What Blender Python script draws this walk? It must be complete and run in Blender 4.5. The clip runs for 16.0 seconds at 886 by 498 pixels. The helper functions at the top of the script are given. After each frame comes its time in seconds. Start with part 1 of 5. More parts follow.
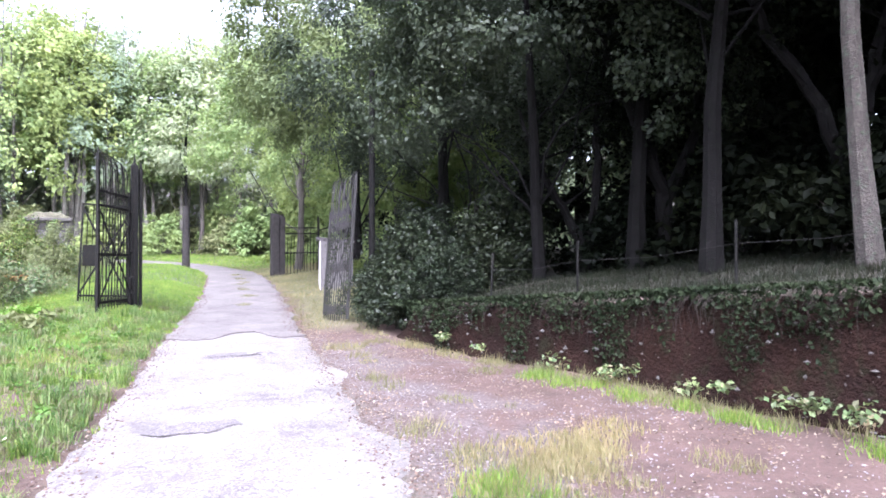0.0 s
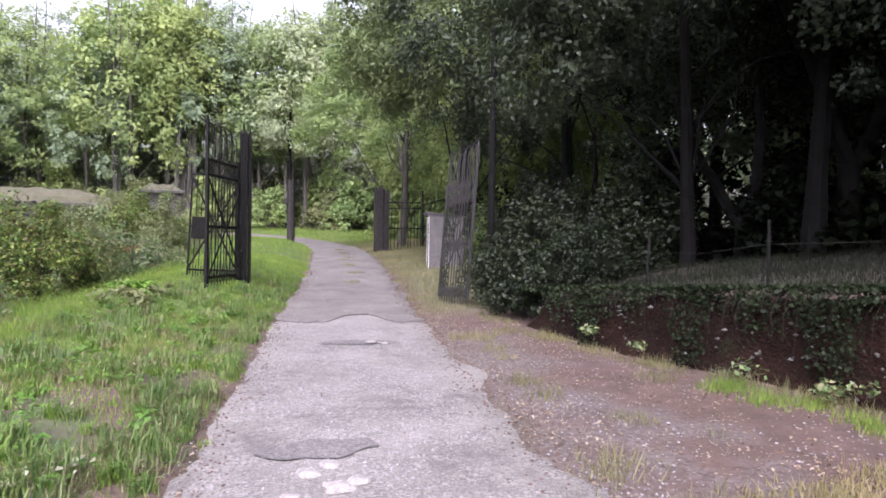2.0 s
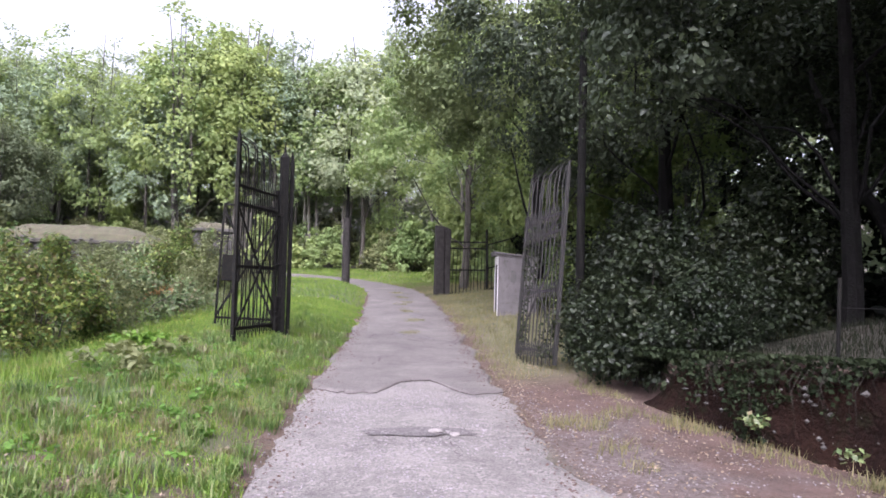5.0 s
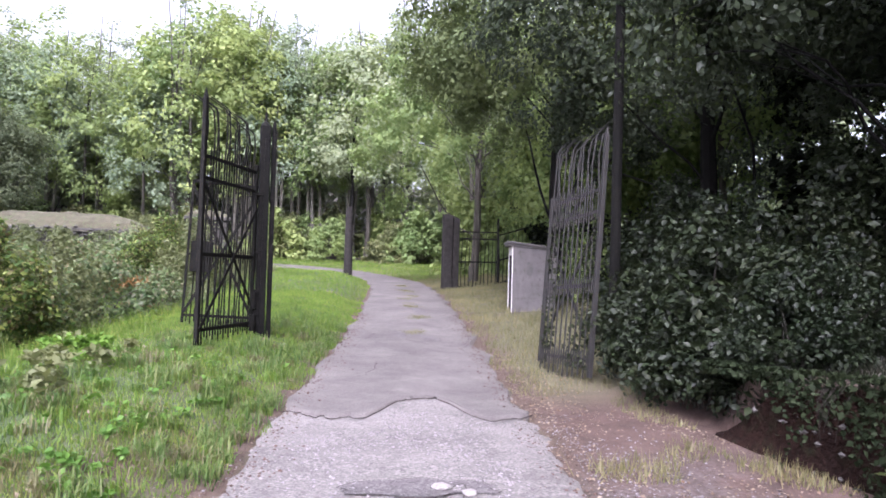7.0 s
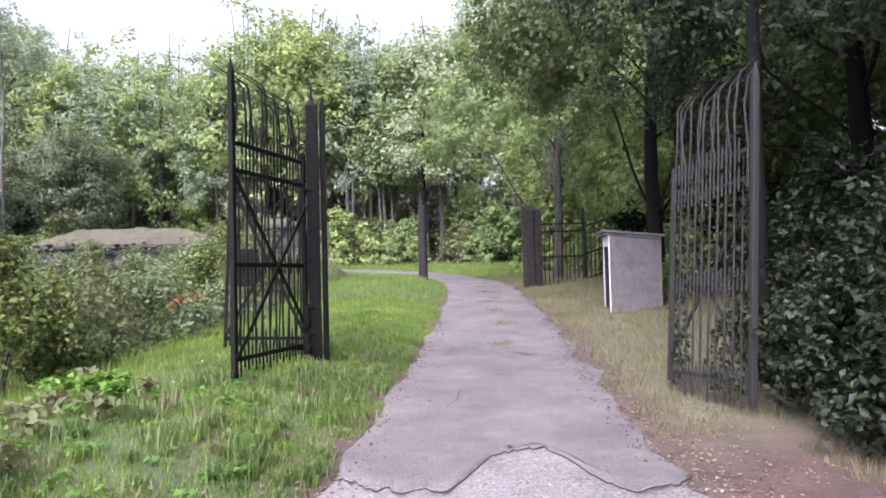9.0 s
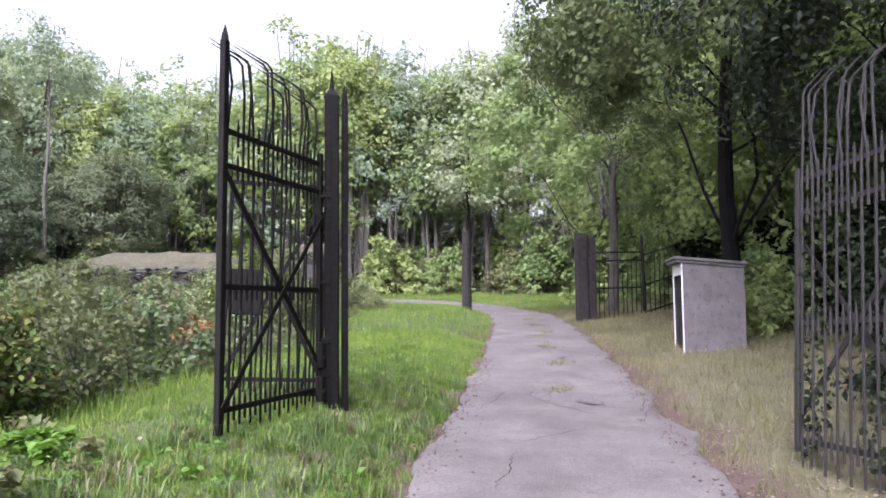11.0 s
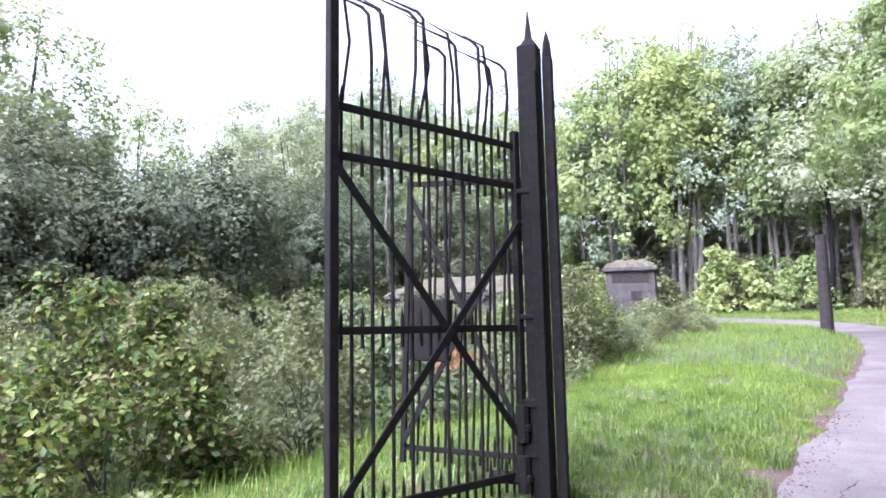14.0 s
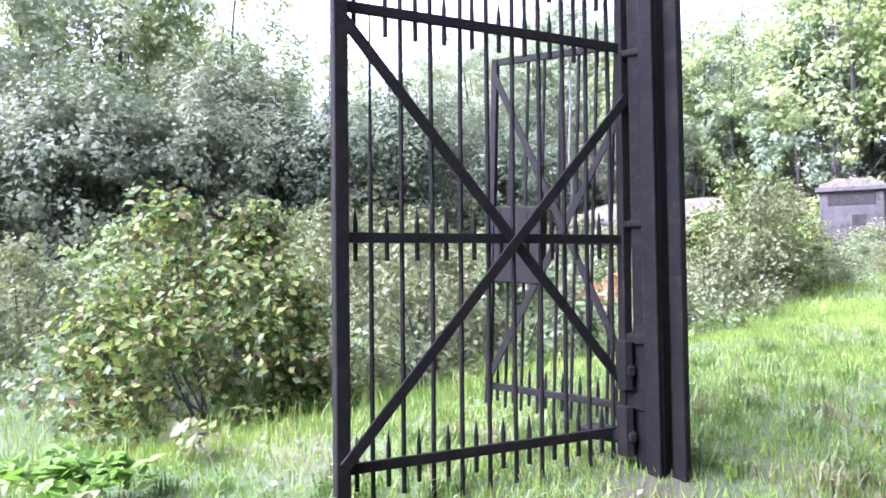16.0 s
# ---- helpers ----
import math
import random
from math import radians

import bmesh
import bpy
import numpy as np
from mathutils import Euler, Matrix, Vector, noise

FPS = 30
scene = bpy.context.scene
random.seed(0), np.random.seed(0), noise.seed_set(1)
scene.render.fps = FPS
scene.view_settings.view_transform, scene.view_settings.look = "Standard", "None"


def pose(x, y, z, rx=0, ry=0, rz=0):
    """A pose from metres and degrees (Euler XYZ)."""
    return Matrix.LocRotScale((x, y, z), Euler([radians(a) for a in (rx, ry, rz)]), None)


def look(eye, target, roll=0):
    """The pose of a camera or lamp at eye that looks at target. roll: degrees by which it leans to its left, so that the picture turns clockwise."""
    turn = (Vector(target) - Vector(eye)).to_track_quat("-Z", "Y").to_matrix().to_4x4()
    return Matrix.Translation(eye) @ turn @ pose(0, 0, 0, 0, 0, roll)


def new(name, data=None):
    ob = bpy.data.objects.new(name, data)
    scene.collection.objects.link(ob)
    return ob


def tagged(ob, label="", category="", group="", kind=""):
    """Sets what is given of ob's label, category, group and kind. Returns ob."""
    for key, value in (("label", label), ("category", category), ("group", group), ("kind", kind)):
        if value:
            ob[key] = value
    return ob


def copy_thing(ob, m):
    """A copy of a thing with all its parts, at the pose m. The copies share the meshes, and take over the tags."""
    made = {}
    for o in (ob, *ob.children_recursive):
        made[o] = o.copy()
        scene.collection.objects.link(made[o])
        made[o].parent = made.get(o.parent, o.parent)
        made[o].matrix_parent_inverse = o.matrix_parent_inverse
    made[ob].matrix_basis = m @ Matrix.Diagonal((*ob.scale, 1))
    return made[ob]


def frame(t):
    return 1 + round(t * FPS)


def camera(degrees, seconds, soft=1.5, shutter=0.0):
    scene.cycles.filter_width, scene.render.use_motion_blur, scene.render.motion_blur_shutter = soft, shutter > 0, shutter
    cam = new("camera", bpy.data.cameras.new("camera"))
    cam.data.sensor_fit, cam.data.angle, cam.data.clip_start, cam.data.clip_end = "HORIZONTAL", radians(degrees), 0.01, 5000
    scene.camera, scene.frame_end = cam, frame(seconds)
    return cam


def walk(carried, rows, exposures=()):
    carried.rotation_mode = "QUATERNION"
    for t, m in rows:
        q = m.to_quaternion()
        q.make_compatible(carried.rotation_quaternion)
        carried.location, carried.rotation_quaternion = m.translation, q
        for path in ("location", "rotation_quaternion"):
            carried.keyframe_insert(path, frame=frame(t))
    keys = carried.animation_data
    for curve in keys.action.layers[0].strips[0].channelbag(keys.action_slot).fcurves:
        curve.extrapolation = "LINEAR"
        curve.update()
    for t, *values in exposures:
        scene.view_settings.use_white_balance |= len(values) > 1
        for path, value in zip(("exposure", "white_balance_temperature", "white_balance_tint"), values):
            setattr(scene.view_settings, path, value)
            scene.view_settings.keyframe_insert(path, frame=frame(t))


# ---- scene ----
cam = camera(65.3, 16.0, soft=1.7)

EXPOSURE = [(0, 2.6, 5480, 26), (0.5, 2.35, 5500, 26), (1, 2.2, 5530, 27), (1.5, 1.6, 5780, 28), (2.5, 1.8, 5880, 27), (3, 1.77, 5880, 27), (3.5, 1.58, 5880, 27), (4, 1.6, 5880, 27), (7, 1.85, 5710, 29), (9, 1.8, 5710, 29), (11.5, 1.75, 5710, 29), (12.5, 2.2, 5710, 29), (14, 2.4, 5400, 33), (15, 2.9, 5300, 37), (15.5, 3.03, 5200, 41), (16, 3.08, 5200, 41)]
PATH = [
    (0.0, (1.656, -16.455, 1.571), (2.363, -14.584, 1.594), -0.02),
    (0.5, (1.582, -16.031, 1.552), (2.26, -14.15, 1.511), 0.03),
    (1.0, (1.496, -15.566, 1.516), (2.005, -13.633, 1.425), 1.36),
    (1.5, (1.457, -15.114, 1.556), (1.847, -13.157, 1.429), 2.16),
    (2.0, (1.487, -14.718, 1.582), (1.937, -12.77, 1.536), 0.96),
    (2.5, (1.557, -14.267, 1.548), (1.854, -12.291, 1.475), 0.51),
    (3.0, (1.614, -13.838, 1.519), (1.97, -11.87, 1.486), 2.01),
    (3.5, (1.65, -13.324, 1.604), (1.999, -11.358, 1.496), 0.5),
    (4.0, (1.729, -12.866, 1.596), (1.972, -10.882, 1.669), 1.42),
    (4.2, (1.736, -12.666, 1.593), (1.978, -10.682, 1.664), 2.52),
    (6.3, (1.898, -10.518, 1.594), (2.266, -8.554, 1.693), -1.16),
    (6.5, (1.936, -10.306, 1.573), (2.206, -8.327, 1.691), -0.33),
    (7.0, (2.035, -9.787, 1.564), (2.297, -7.805, 1.614), 1.65),
    (7.5, (2.104, -9.252, 1.582), (2.367, -7.27, 1.613), 1.25),
    (8.0, (2.171, -8.687, 1.572), (2.245, -6.695, 1.733), -1.26),
    (8.5, (2.159, -8.132, 1.564), (2.223, -6.137, 1.675), -0.68),
    (9.0, (2.121, -7.598, 1.584), (2.165, -5.599, 1.629), -1.42),
    (9.2, (2.109, -7.404, 1.578), (2.069, -5.414, 1.778), -1.46),
    (11.3, (2.115, -5.318, 1.537), (2.03, -3.322, 1.637), -0.65),
    (11.5, (2.085, -5.032, 1.567), (1.968, -3.036, 1.52), -1.71),
    (12.0, (2.184, -4.619, 1.548), (1.881, -2.645, 1.66), -0.84),
    (12.5, (2.24, -4.147, 1.613), (1.791, -2.203, 1.748), -1.31),
    (13.0, (2.352, -3.761, 1.65), (1.815, -1.842, 1.818), -1.18),
    (13.5, (2.516, -3.411, 1.594), (1.73, -1.587, 1.827), -2.47),
    (14.0, (2.594, -3.055, 1.693), (1.593, -1.336, 1.896), -1.3),
    (14.5, (2.622, -2.687, 1.615), (1.568, -0.987, 1.644), -0.28),
    (15.0, (2.613, -2.317, 1.553), (1.356, -0.761, 1.579), -0.4),
    (15.5, (2.619, -2.003, 1.537), (1.164, -0.631, 1.528), -0.13),
    (16.0, (2.565, -1.682, 1.55), (1.115, -0.304, 1.568), -1.12),
]
walk(cam, [(t, look(eye, target, roll)) for t, eye, target, roll in PATH], EXPOSURE)

# ---- world, sun, exposure ----
world = bpy.data.worlds.new("sky")
scene.world = world
world.use_nodes = True
wn = world.node_tree.nodes
wl = world.node_tree.links
sky = wn.new("ShaderNodeTexSky")
sky.sky_type = 'NISHITA'
sky.sun_disc = False
sky.sun_elevation = radians(46)
sky.sun_rotation = radians(201)
sky.air_density, sky.dust_density, sky.ozone_density = 1.0, 6.0, 0.6
whiten = wn.new("ShaderNodeHueSaturation")
whiten.inputs["Saturation"].default_value = 0.22
wl.new(sky.outputs["Color"], whiten.inputs["Color"])
wl.new(whiten.outputs["Color"], wn["Background"].inputs["Color"])
wn["Background"].inputs["Strength"].default_value = 0.15
sun = new("sun", bpy.data.lights.new("sun", 'SUN'))
sun.data.energy, sun.data.angle, sun.data.color = 1.5, radians(32), (1.0, 0.97, 0.91)
sun.matrix_world = look((-9, -22, 27), (0, 2, 0))


# ---- materials ----
def material(name):
    m = bpy.data.materials.new(name)
    m.use_nodes = True
    nt = m.node_tree
    return m, nt, nt.nodes["Principled BSDF"]


def node(nt, kind, **props):
    n = nt.nodes.new(kind)
    for k, v in props.items():
        n.inputs[k.replace("_", " ")].default_value = v
    return n


def noise_tex(nt, scale, detail=4, rough=0.6):
    tc = nt.nodes.new("ShaderNodeTexCoord")
    n = node(nt, "ShaderNodeTexNoise", Scale=scale, Detail=detail, Roughness=rough)
    nt.links.new(tc.outputs["Object"], n.inputs["Vector"])
    return n


def ramp(nt, src, stops):
    r = nt.nodes.new("ShaderNodeValToRGB")
    el = r.color_ramp.elements
    while len(el) < len(stops):
        el.new(0.5)
    for e, (p, c) in zip(el, stops):
        e.position, e.color = p, (*c, 1)
    nt.links.new(src, r.inputs["Fac"])
    return r.outputs["Color"]


def mix(nt, fac, a, b, mode='MIX'):
    m = nt.nodes.new("ShaderNodeMix")
    m.data_type, m.blend_type = 'RGBA', mode
    for sock, v in ((m.inputs[0], fac), (m.inputs[6], a), (m.inputs[7], b)):
        if isinstance(v, (int, float)):
            sock.default_value = v
        elif isinstance(v, tuple):
            sock.default_value = (*v, 1)
        else:
            nt.links.new(v, sock)
    return m.outputs[2]


def bump(nt, bsdf, src, strength, dist=0.02):
    b = node(nt, "ShaderNodeBump", Strength=strength, Distance=dist)
    nt.links.new(src, b.inputs["Height"])
    nt.links.new(b.outputs["Normal"], bsdf.inputs["Normal"])


def rough_mat(name, c1, c2, scale, fine, roughness=0.9, bumpy=0.5, dist=0.01, metal=0.0, c3=None):
    m, nt, b = material(name)
    n1 = noise_tex(nt, scale, 5)
    n2 = noise_tex(nt, fine, 3)
    col = ramp(nt, n1.outputs["Fac"], [(0.3, c1), (0.7, c2)])
    if c3:
        n3 = noise_tex(nt, scale * 2.7, 6, 0.7)
        f = ramp(nt, n3.outputs["Fac"], [(0.52, (0, 0, 0)), (0.64, (1, 1, 1))])
        col = mix(nt, f, col, c3)
    g = ramp(nt, n2.outputs["Fac"], [(0.25, (0.6, 0.6, 0.6)), (0.75, (1.25, 1.25, 1.25))])
    col = mix(nt, 1.0, col, g, 'MULTIPLY')
    nt.links.new(col, b.inputs["Base Color"])
    b.inputs["Roughness"].default_value = roughness
    b.inputs["Metallic"].default_value = metal
    if metal == 0.0 and max(c2) < 0.05:
        b.inputs["Specular IOR Level"].default_value = 0.12
    bump(nt, b, n2.outputs["Fac"], bumpy, dist)
    return m


def leaf_mat(name, tones, gloss=0.12, trans=0.4):
    """Leaves: each one takes its own tone; light shines partly through."""
    m, nt, b = material(name)
    geo = nt.nodes.new("ShaderNodeNewGeometry")
    stops = [(i / max(1, len(tones) - 1), c) for i, c in enumerate(tones)]
    col = ramp(nt, geo.outputs["Random Per Island"], stops)
    info = nt.nodes.new("ShaderNodeObjectInfo")
    tint = ramp(nt, info.outputs["Random"], [(0, (0.8, 0.85, 0.8)), (1, (1.2, 1.12, 1.0))])
    col = mix(nt, 1.0, col, tint, 'MULTIPLY')
    n = noise_tex(nt, 0.6, 2)
    big = ramp(nt, n.outputs["Fac"], [(0.3, (0.75, 0.8, 0.75)), (0.7, (1.25, 1.2, 1.1))])
    col = mix(nt, 1.0, col, big, 'MULTIPLY')
    nt.links.new(col, b.inputs["Base Color"])
    b.inputs["Roughness"].default_value = 0.5
    b.inputs["Specular IOR Level"].default_value = gloss
    tr = nt.nodes.new("ShaderNodeBsdfTranslucent")
    nt.links.new(mix(nt, 1.0, col, (1.15, 1.17, 0.88), 'MULTIPLY'), tr.inputs["Color"])
    ms = nt.nodes.new("ShaderNodeMixShader")
    ms.inputs[0].default_value = trans
    nt.links.new(b.outputs[0], ms.inputs[1])
    nt.links.new(tr.outputs[0], ms.inputs[2])
    nt.links.new(ms.outputs[0], nt.nodes["Material Output"].inputs["Surface"])
    return m


M_IRON = rough_mat("weathered_iron", (0.00536, 0.00536, 0.00544), (0.0107, 0.0107, 0.0088), 9, 90, 0.75, 0.35, 0.003, 0.0, (0.0168, 0.0133, 0.00816))
M_IRON_OLD = rough_mat("grey_rusted_iron", (0.00935, 0.00884, 0.00845), (0.0186, 0.0176, 0.0155), 9, 90, 0.75, 0.35, 0.003, 0.2, (0.0213, 0.0147, 0.00984))
M_POST = rough_mat("dark_post", (0.00446, 0.00438, 0.00428), (0.00847, 0.00818, 0.00711), 6, 60, 0.85, 0.5, 0.004, 0.0, (0.0134, 0.0121, 0.00952))
M_BARK = rough_mat("bark", (0.03, 0.025, 0.02), (0.07, 0.06, 0.05), 4, 30, 0.95, 0.9, 0.03, 0, (0.05, 0.06, 0.04))
# copy of the bark, its base colour lowered to hold the woods' shade
M_BARK_DARK = rough_mat("shade_darkened_bark", (0.0039, 0.00358, 0.00341), (0.0091, 0.00813, 0.0078), 4, 30, 0.95, 0.9, 0.03, 0, (0.0065, 0.0078, 0.00553))
M_BARK_PALE = rough_mat("pale_bark", (0.09, 0.081, 0.0672), (0.153, 0.144, 0.126), 4, 30, 0.95, 0.7, 0.02, 0, (0.063, 0.0672, 0.045))
M_WOOD = rough_mat("weathered_pole_wood", (0.0175, 0.0155, 0.0145), (0.037, 0.034, 0.032), 5, 45, 0.95, 0.7, 0.01)
M_CONC = rough_mat("grey_concrete", (0.0853, 0.0773, 0.0768), (0.116, 0.108, 0.105), 3, 50, 0.92, 0.4, 0.006, 0, (0.0689, 0.0626, 0.0564))
M_OLDCONC = rough_mat("stained_concrete", (0.0396, 0.036, 0.0324), (0.072, 0.0684, 0.0612), 1.2, 20, 0.95, 0.6, 0.02, 0, (0.018, 0.0162, 0.0126))
M_WHITE = rough_mat("flaking_white_paint", (0.56, 0.544, 0.528), (0.656, 0.64, 0.624), 6, 40, 0.8, 0.3, 0.003, 0, (0.44, 0.4, 0.36))
M_ROOF = rough_mat("roofing_felt", (0.05, 0.05, 0.05), (0.1, 0.09, 0.085), 6, 60, 0.9, 0.5, 0.004)
# flat near-black for the shade inside the doorway and bunker openings
M_DARK = rough_mat("inside_shade", (0.02, 0.02, 0.02), (0.04, 0.035, 0.03), 6, 30, 0.95, 0.2, 0.004)
M_EARTHWALL = rough_mat("earthy_red_wall", (0.0106, 0.00516, 0.00404), (0.0233, 0.0112, 0.0077), 1.6, 22, 0.97, 1.0, 0.05, 0, (0.0146, 0.0129, 0.00642))
M_THATCH = rough_mat("dry_grass_mat", (0.0587, 0.051, 0.0314), (0.104, 0.0943, 0.059), 3, 40, 0.97, 1.0, 0.04, 0, (0.0863, 0.113, 0.0479))
M_STONE = rough_mat("rubble_stone", (0.042, 0.0378, 0.0336), (0.084, 0.078, 0.0714), 5, 40, 0.95, 0.8, 0.02)
# paled and greyed tones: haze over the far woods is in the colour
L_FAR = leaf_mat("woodland_leaves", [(0.21, 0.262, 0.197), (0.24, 0.291, 0.212), (0.269, 0.319, 0.23), (0.231, 0.28, 0.219)], 0.12, 0.4)
L_LIGHT = leaf_mat("light_yellow_green_leaves", [(0.189, 0.253, 0.118), (0.214, 0.279, 0.128), (0.239, 0.297, 0.135), (0.194, 0.261, 0.124)], 0.12, 0.45)
# leaf tones lowered to carry the shade under the overhanging crowns
L_OAK = leaf_mat("dark_green_leaves", [(0.0318, 0.0435, 0.0287), (0.0428, 0.0556, 0.0362), (0.0515, 0.0657, 0.0386), (0.0383, 0.0515, 0.0336)], 0.3, 0.3)
# woodland leaves toned down: the wood edge's shade is put into the colour
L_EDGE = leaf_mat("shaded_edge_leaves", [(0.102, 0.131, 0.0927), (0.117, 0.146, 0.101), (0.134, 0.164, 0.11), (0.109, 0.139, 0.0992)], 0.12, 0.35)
# tones from near black to pale; the palest leaves act as painted glints
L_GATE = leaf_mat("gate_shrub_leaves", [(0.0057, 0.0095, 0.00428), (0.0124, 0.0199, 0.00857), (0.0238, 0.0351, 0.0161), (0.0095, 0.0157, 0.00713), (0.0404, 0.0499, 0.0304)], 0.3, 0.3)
L_MID = leaf_mat("mid_green_leaves", [(0.081, 0.108, 0.0589), (0.103, 0.135, 0.0703), (0.124, 0.157, 0.0798)], 0.15, 0.4)
# near-black leaves: the deep forest shade is put into their colour
L_SHADE = leaf_mat("shade_darkened_leaves", [(0.00343, 0.00515, 0.00335), (0.00547, 0.00774, 0.00464), (0.00774, 0.0103, 0.00562)], 0.05, 0.25)
L_BUSH = leaf_mat("bramble_leaves", [(0.0741, 0.122, 0.0609), (0.124, 0.177, 0.0836), (0.185, 0.233, 0.114), (0.135, 0.166, 0.114), (0.211, 0.166, 0.114)], 0.2, 0.35)
L_WILD = leaf_mat("wild_shrub_leaves", [(0.11, 0.134, 0.0695), (0.139, 0.161, 0.0822), (0.157, 0.176, 0.0947), (0.121, 0.139, 0.0884)], 0.2, 0.4)
L_VINE = leaf_mat("vine_leaves", [(0.0375, 0.0688, 0.02), (0.075, 0.125, 0.035), (0.15, 0.2, 0.0562), (0.225, 0.25, 0.075), (0.106, 0.0775, 0.045), (0.0625, 0.1, 0.0375)], 0.15, 0.35)
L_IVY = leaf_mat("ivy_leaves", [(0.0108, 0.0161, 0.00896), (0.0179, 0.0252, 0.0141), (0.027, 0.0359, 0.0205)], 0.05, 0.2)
L_DRY = leaf_mat("dead_leaves", [(0.104, 0.068, 0.052), (0.16, 0.124, 0.104), (0.248, 0.212, 0.188), (0.088, 0.056, 0.044)], 0.3, 0.15)
L_GRASS = leaf_mat("grass_blades", [(0.0714, 0.141, 0.0255), (0.107, 0.192, 0.0341), (0.154, 0.24, 0.048), (0.206, 0.228, 0.0799)], 0.25, 0.4)
L_DRYGRASS = leaf_mat("dry_grass_blades", [(0.111, 0.113, 0.0541), (0.168, 0.153, 0.085), (0.208, 0.186, 0.124), (0.0978, 0.113, 0.0463)], 0.3, 0.3)
# bank-top grass, darkened in colour to hold the shade of the trees
L_ROUGH = leaf_mat("shade_darkened_grass", [(0.0096, 0.0143, 0.00618), (0.0153, 0.0191, 0.00924), (0.0211, 0.0191, 0.0123)], 0.2, 0.3)

# ---- shape of the land ----
LINE = [(-60, 0.6), (-20, 1.6), (-12, 1.95), (-7, 2.35), (-3, 2.6), (2, 3.05), (7, 3.5), (13, 3.9), (20, 4.25), (25, 4.15), (30, 3.2), (34, 1.2), (37, -2.0), (39, -6.0), (41, -14.0), (42, -40.0)]
ROAD_HALF = 1.35
WALL = [(-40, 13.0), (-20, 9.6), (-11.6, 7.6), (-7.9, 6.7), (-3.7, 5.55)]


def interp(pairs, v):
    return np.interp(v, [p[0] for p in pairs], [p[1] for p in pairs])


def smooth(a, b, v):
    """0 at a, 1 at b."""
    s = np.clip((np.asarray(v, float) - a) / (b - a), 0, 1)
    return s * s * (3 - 2 * s)


def base_height(y):
    y = np.asarray(y, float)
    return 0.006 * np.clip(y, -60, 0) + 0.028 * np.clip(y, 0, 30) + 0.06 * np.clip(y - 30, 0, 15) + 0.22 * np.clip(y - 47, 0, 60)


def height(x, y):
    """Ground height at a place; arrays or numbers."""
    x, y = np.asarray(x, float), np.asarray(y, float)
    u = x - interp(LINE, y)
    z = base_height(y)
    near = 1 - smooth(26, 34, y)
    left = smooth(1.3, 2.7, -u) * near
    z = z + left * (0.16 + 0.16 * smooth(-8, -1, y)) - 0.5 * smooth(4.2, 7.5, -u) * near * (1 - smooth(8, 16, y))
    z = z + 0.2 * np.clip(-x - 24, 0, 60)
    xw = interp(WALL, y)
    bank = 0.62 + 0.085 * np.clip(-4 - y, 0, 9)
    step = smooth(0.22, 0.5, x - xw) * (1 - smooth(-3.6, -2.4, y))
    z = z + step * (bank + 0.14 * np.clip(x - xw, 0, 40))
    right = np.clip(u - 1.6, 0, 14) * smooth(-3.2, -1.5, y) * near
    z = z + 0.11 * right
    return z + 0.03 * np.sin(x * 1.9 + 0.6 * y) * np.sin(y * 1.3) * smooth(1.4, 2.2, np.abs(u))


def ground_at(x, y):
    return float(height(x, y))


# ---- builders ----
def part(name, bm, mat, parent=None, label=""):
    me = bpy.data.meshes.new(name)
    if isinstance(bm, tuple):
        me.from_pydata(bm[0], [], bm[1])
    else:
        bm.to_mesh(me)
        bm.free()
    me.materials.append(mat)
    ob = new(name, me)
    if parent:
        ob.parent = parent
    if label:
        ob["label"] = label
    return ob


def share(name, src, parent, m):
    ob = new(name, src.data)
    ob.parent = parent
    ob.matrix_local = m
    return ob


def thing(name, label, category, m=None, group="", kind=""):
    ob = new(name)
    ob.matrix_world = m or Matrix()
    ob.empty_display_size = 0.2
    return tagged(ob, label, category, group, kind)


def box(bm, x0, y0, z0, x1, y1, z1, bevel=0.0):
    r = bmesh.ops.create_cube(bm, size=1.0)
    vs = r["verts"]
    bmesh.ops.scale(bm, vec=(x1 - x0, y1 - y0, z1 - z0), verts=vs)
    bmesh.ops.translate(bm, vec=((x0 + x1) / 2, (y0 + y1) / 2, (z0 + z1) / 2), verts=vs)
    if bevel:
        es = {e for v in vs for e in v.link_edges}
        bmesh.ops.bevel(bm, geom=list(es), offset=bevel, segments=1, affect='EDGES')


def tube(bm, pts, radii, sides=6, cap=True):
    """A tapering bar or limb along a line of points."""
    pts = [Vector(p) for p in pts]
    rings = []
    side = None
    for i, p in enumerate(pts):
        d = (pts[min(i + 1, len(pts) - 1)] - pts[max(i - 1, 0)]).normalized()
        if side is None:
            side = d.orthogonal().normalized()
        side = (side - d * side.dot(d)).normalized()
        other = d.cross(side)
        r = radii[i] if isinstance(radii, (list, tuple)) else radii
        rings.append([bm.verts.new(p + (side * math.cos(a) + other * math.sin(a)) * r)
                      for a in (2 * math.pi * k / sides + math.pi / sides for k in range(sides))])
    for a, b in zip(rings, rings[1:]):
        for k in range(sides):
            bm.faces.new((a[k], a[(k + 1) % sides], b[(k + 1) % sides], b[k]))
    if cap:
        bm.faces.new(list(reversed(rings[0])))
        bm.faces.new(rings[-1])


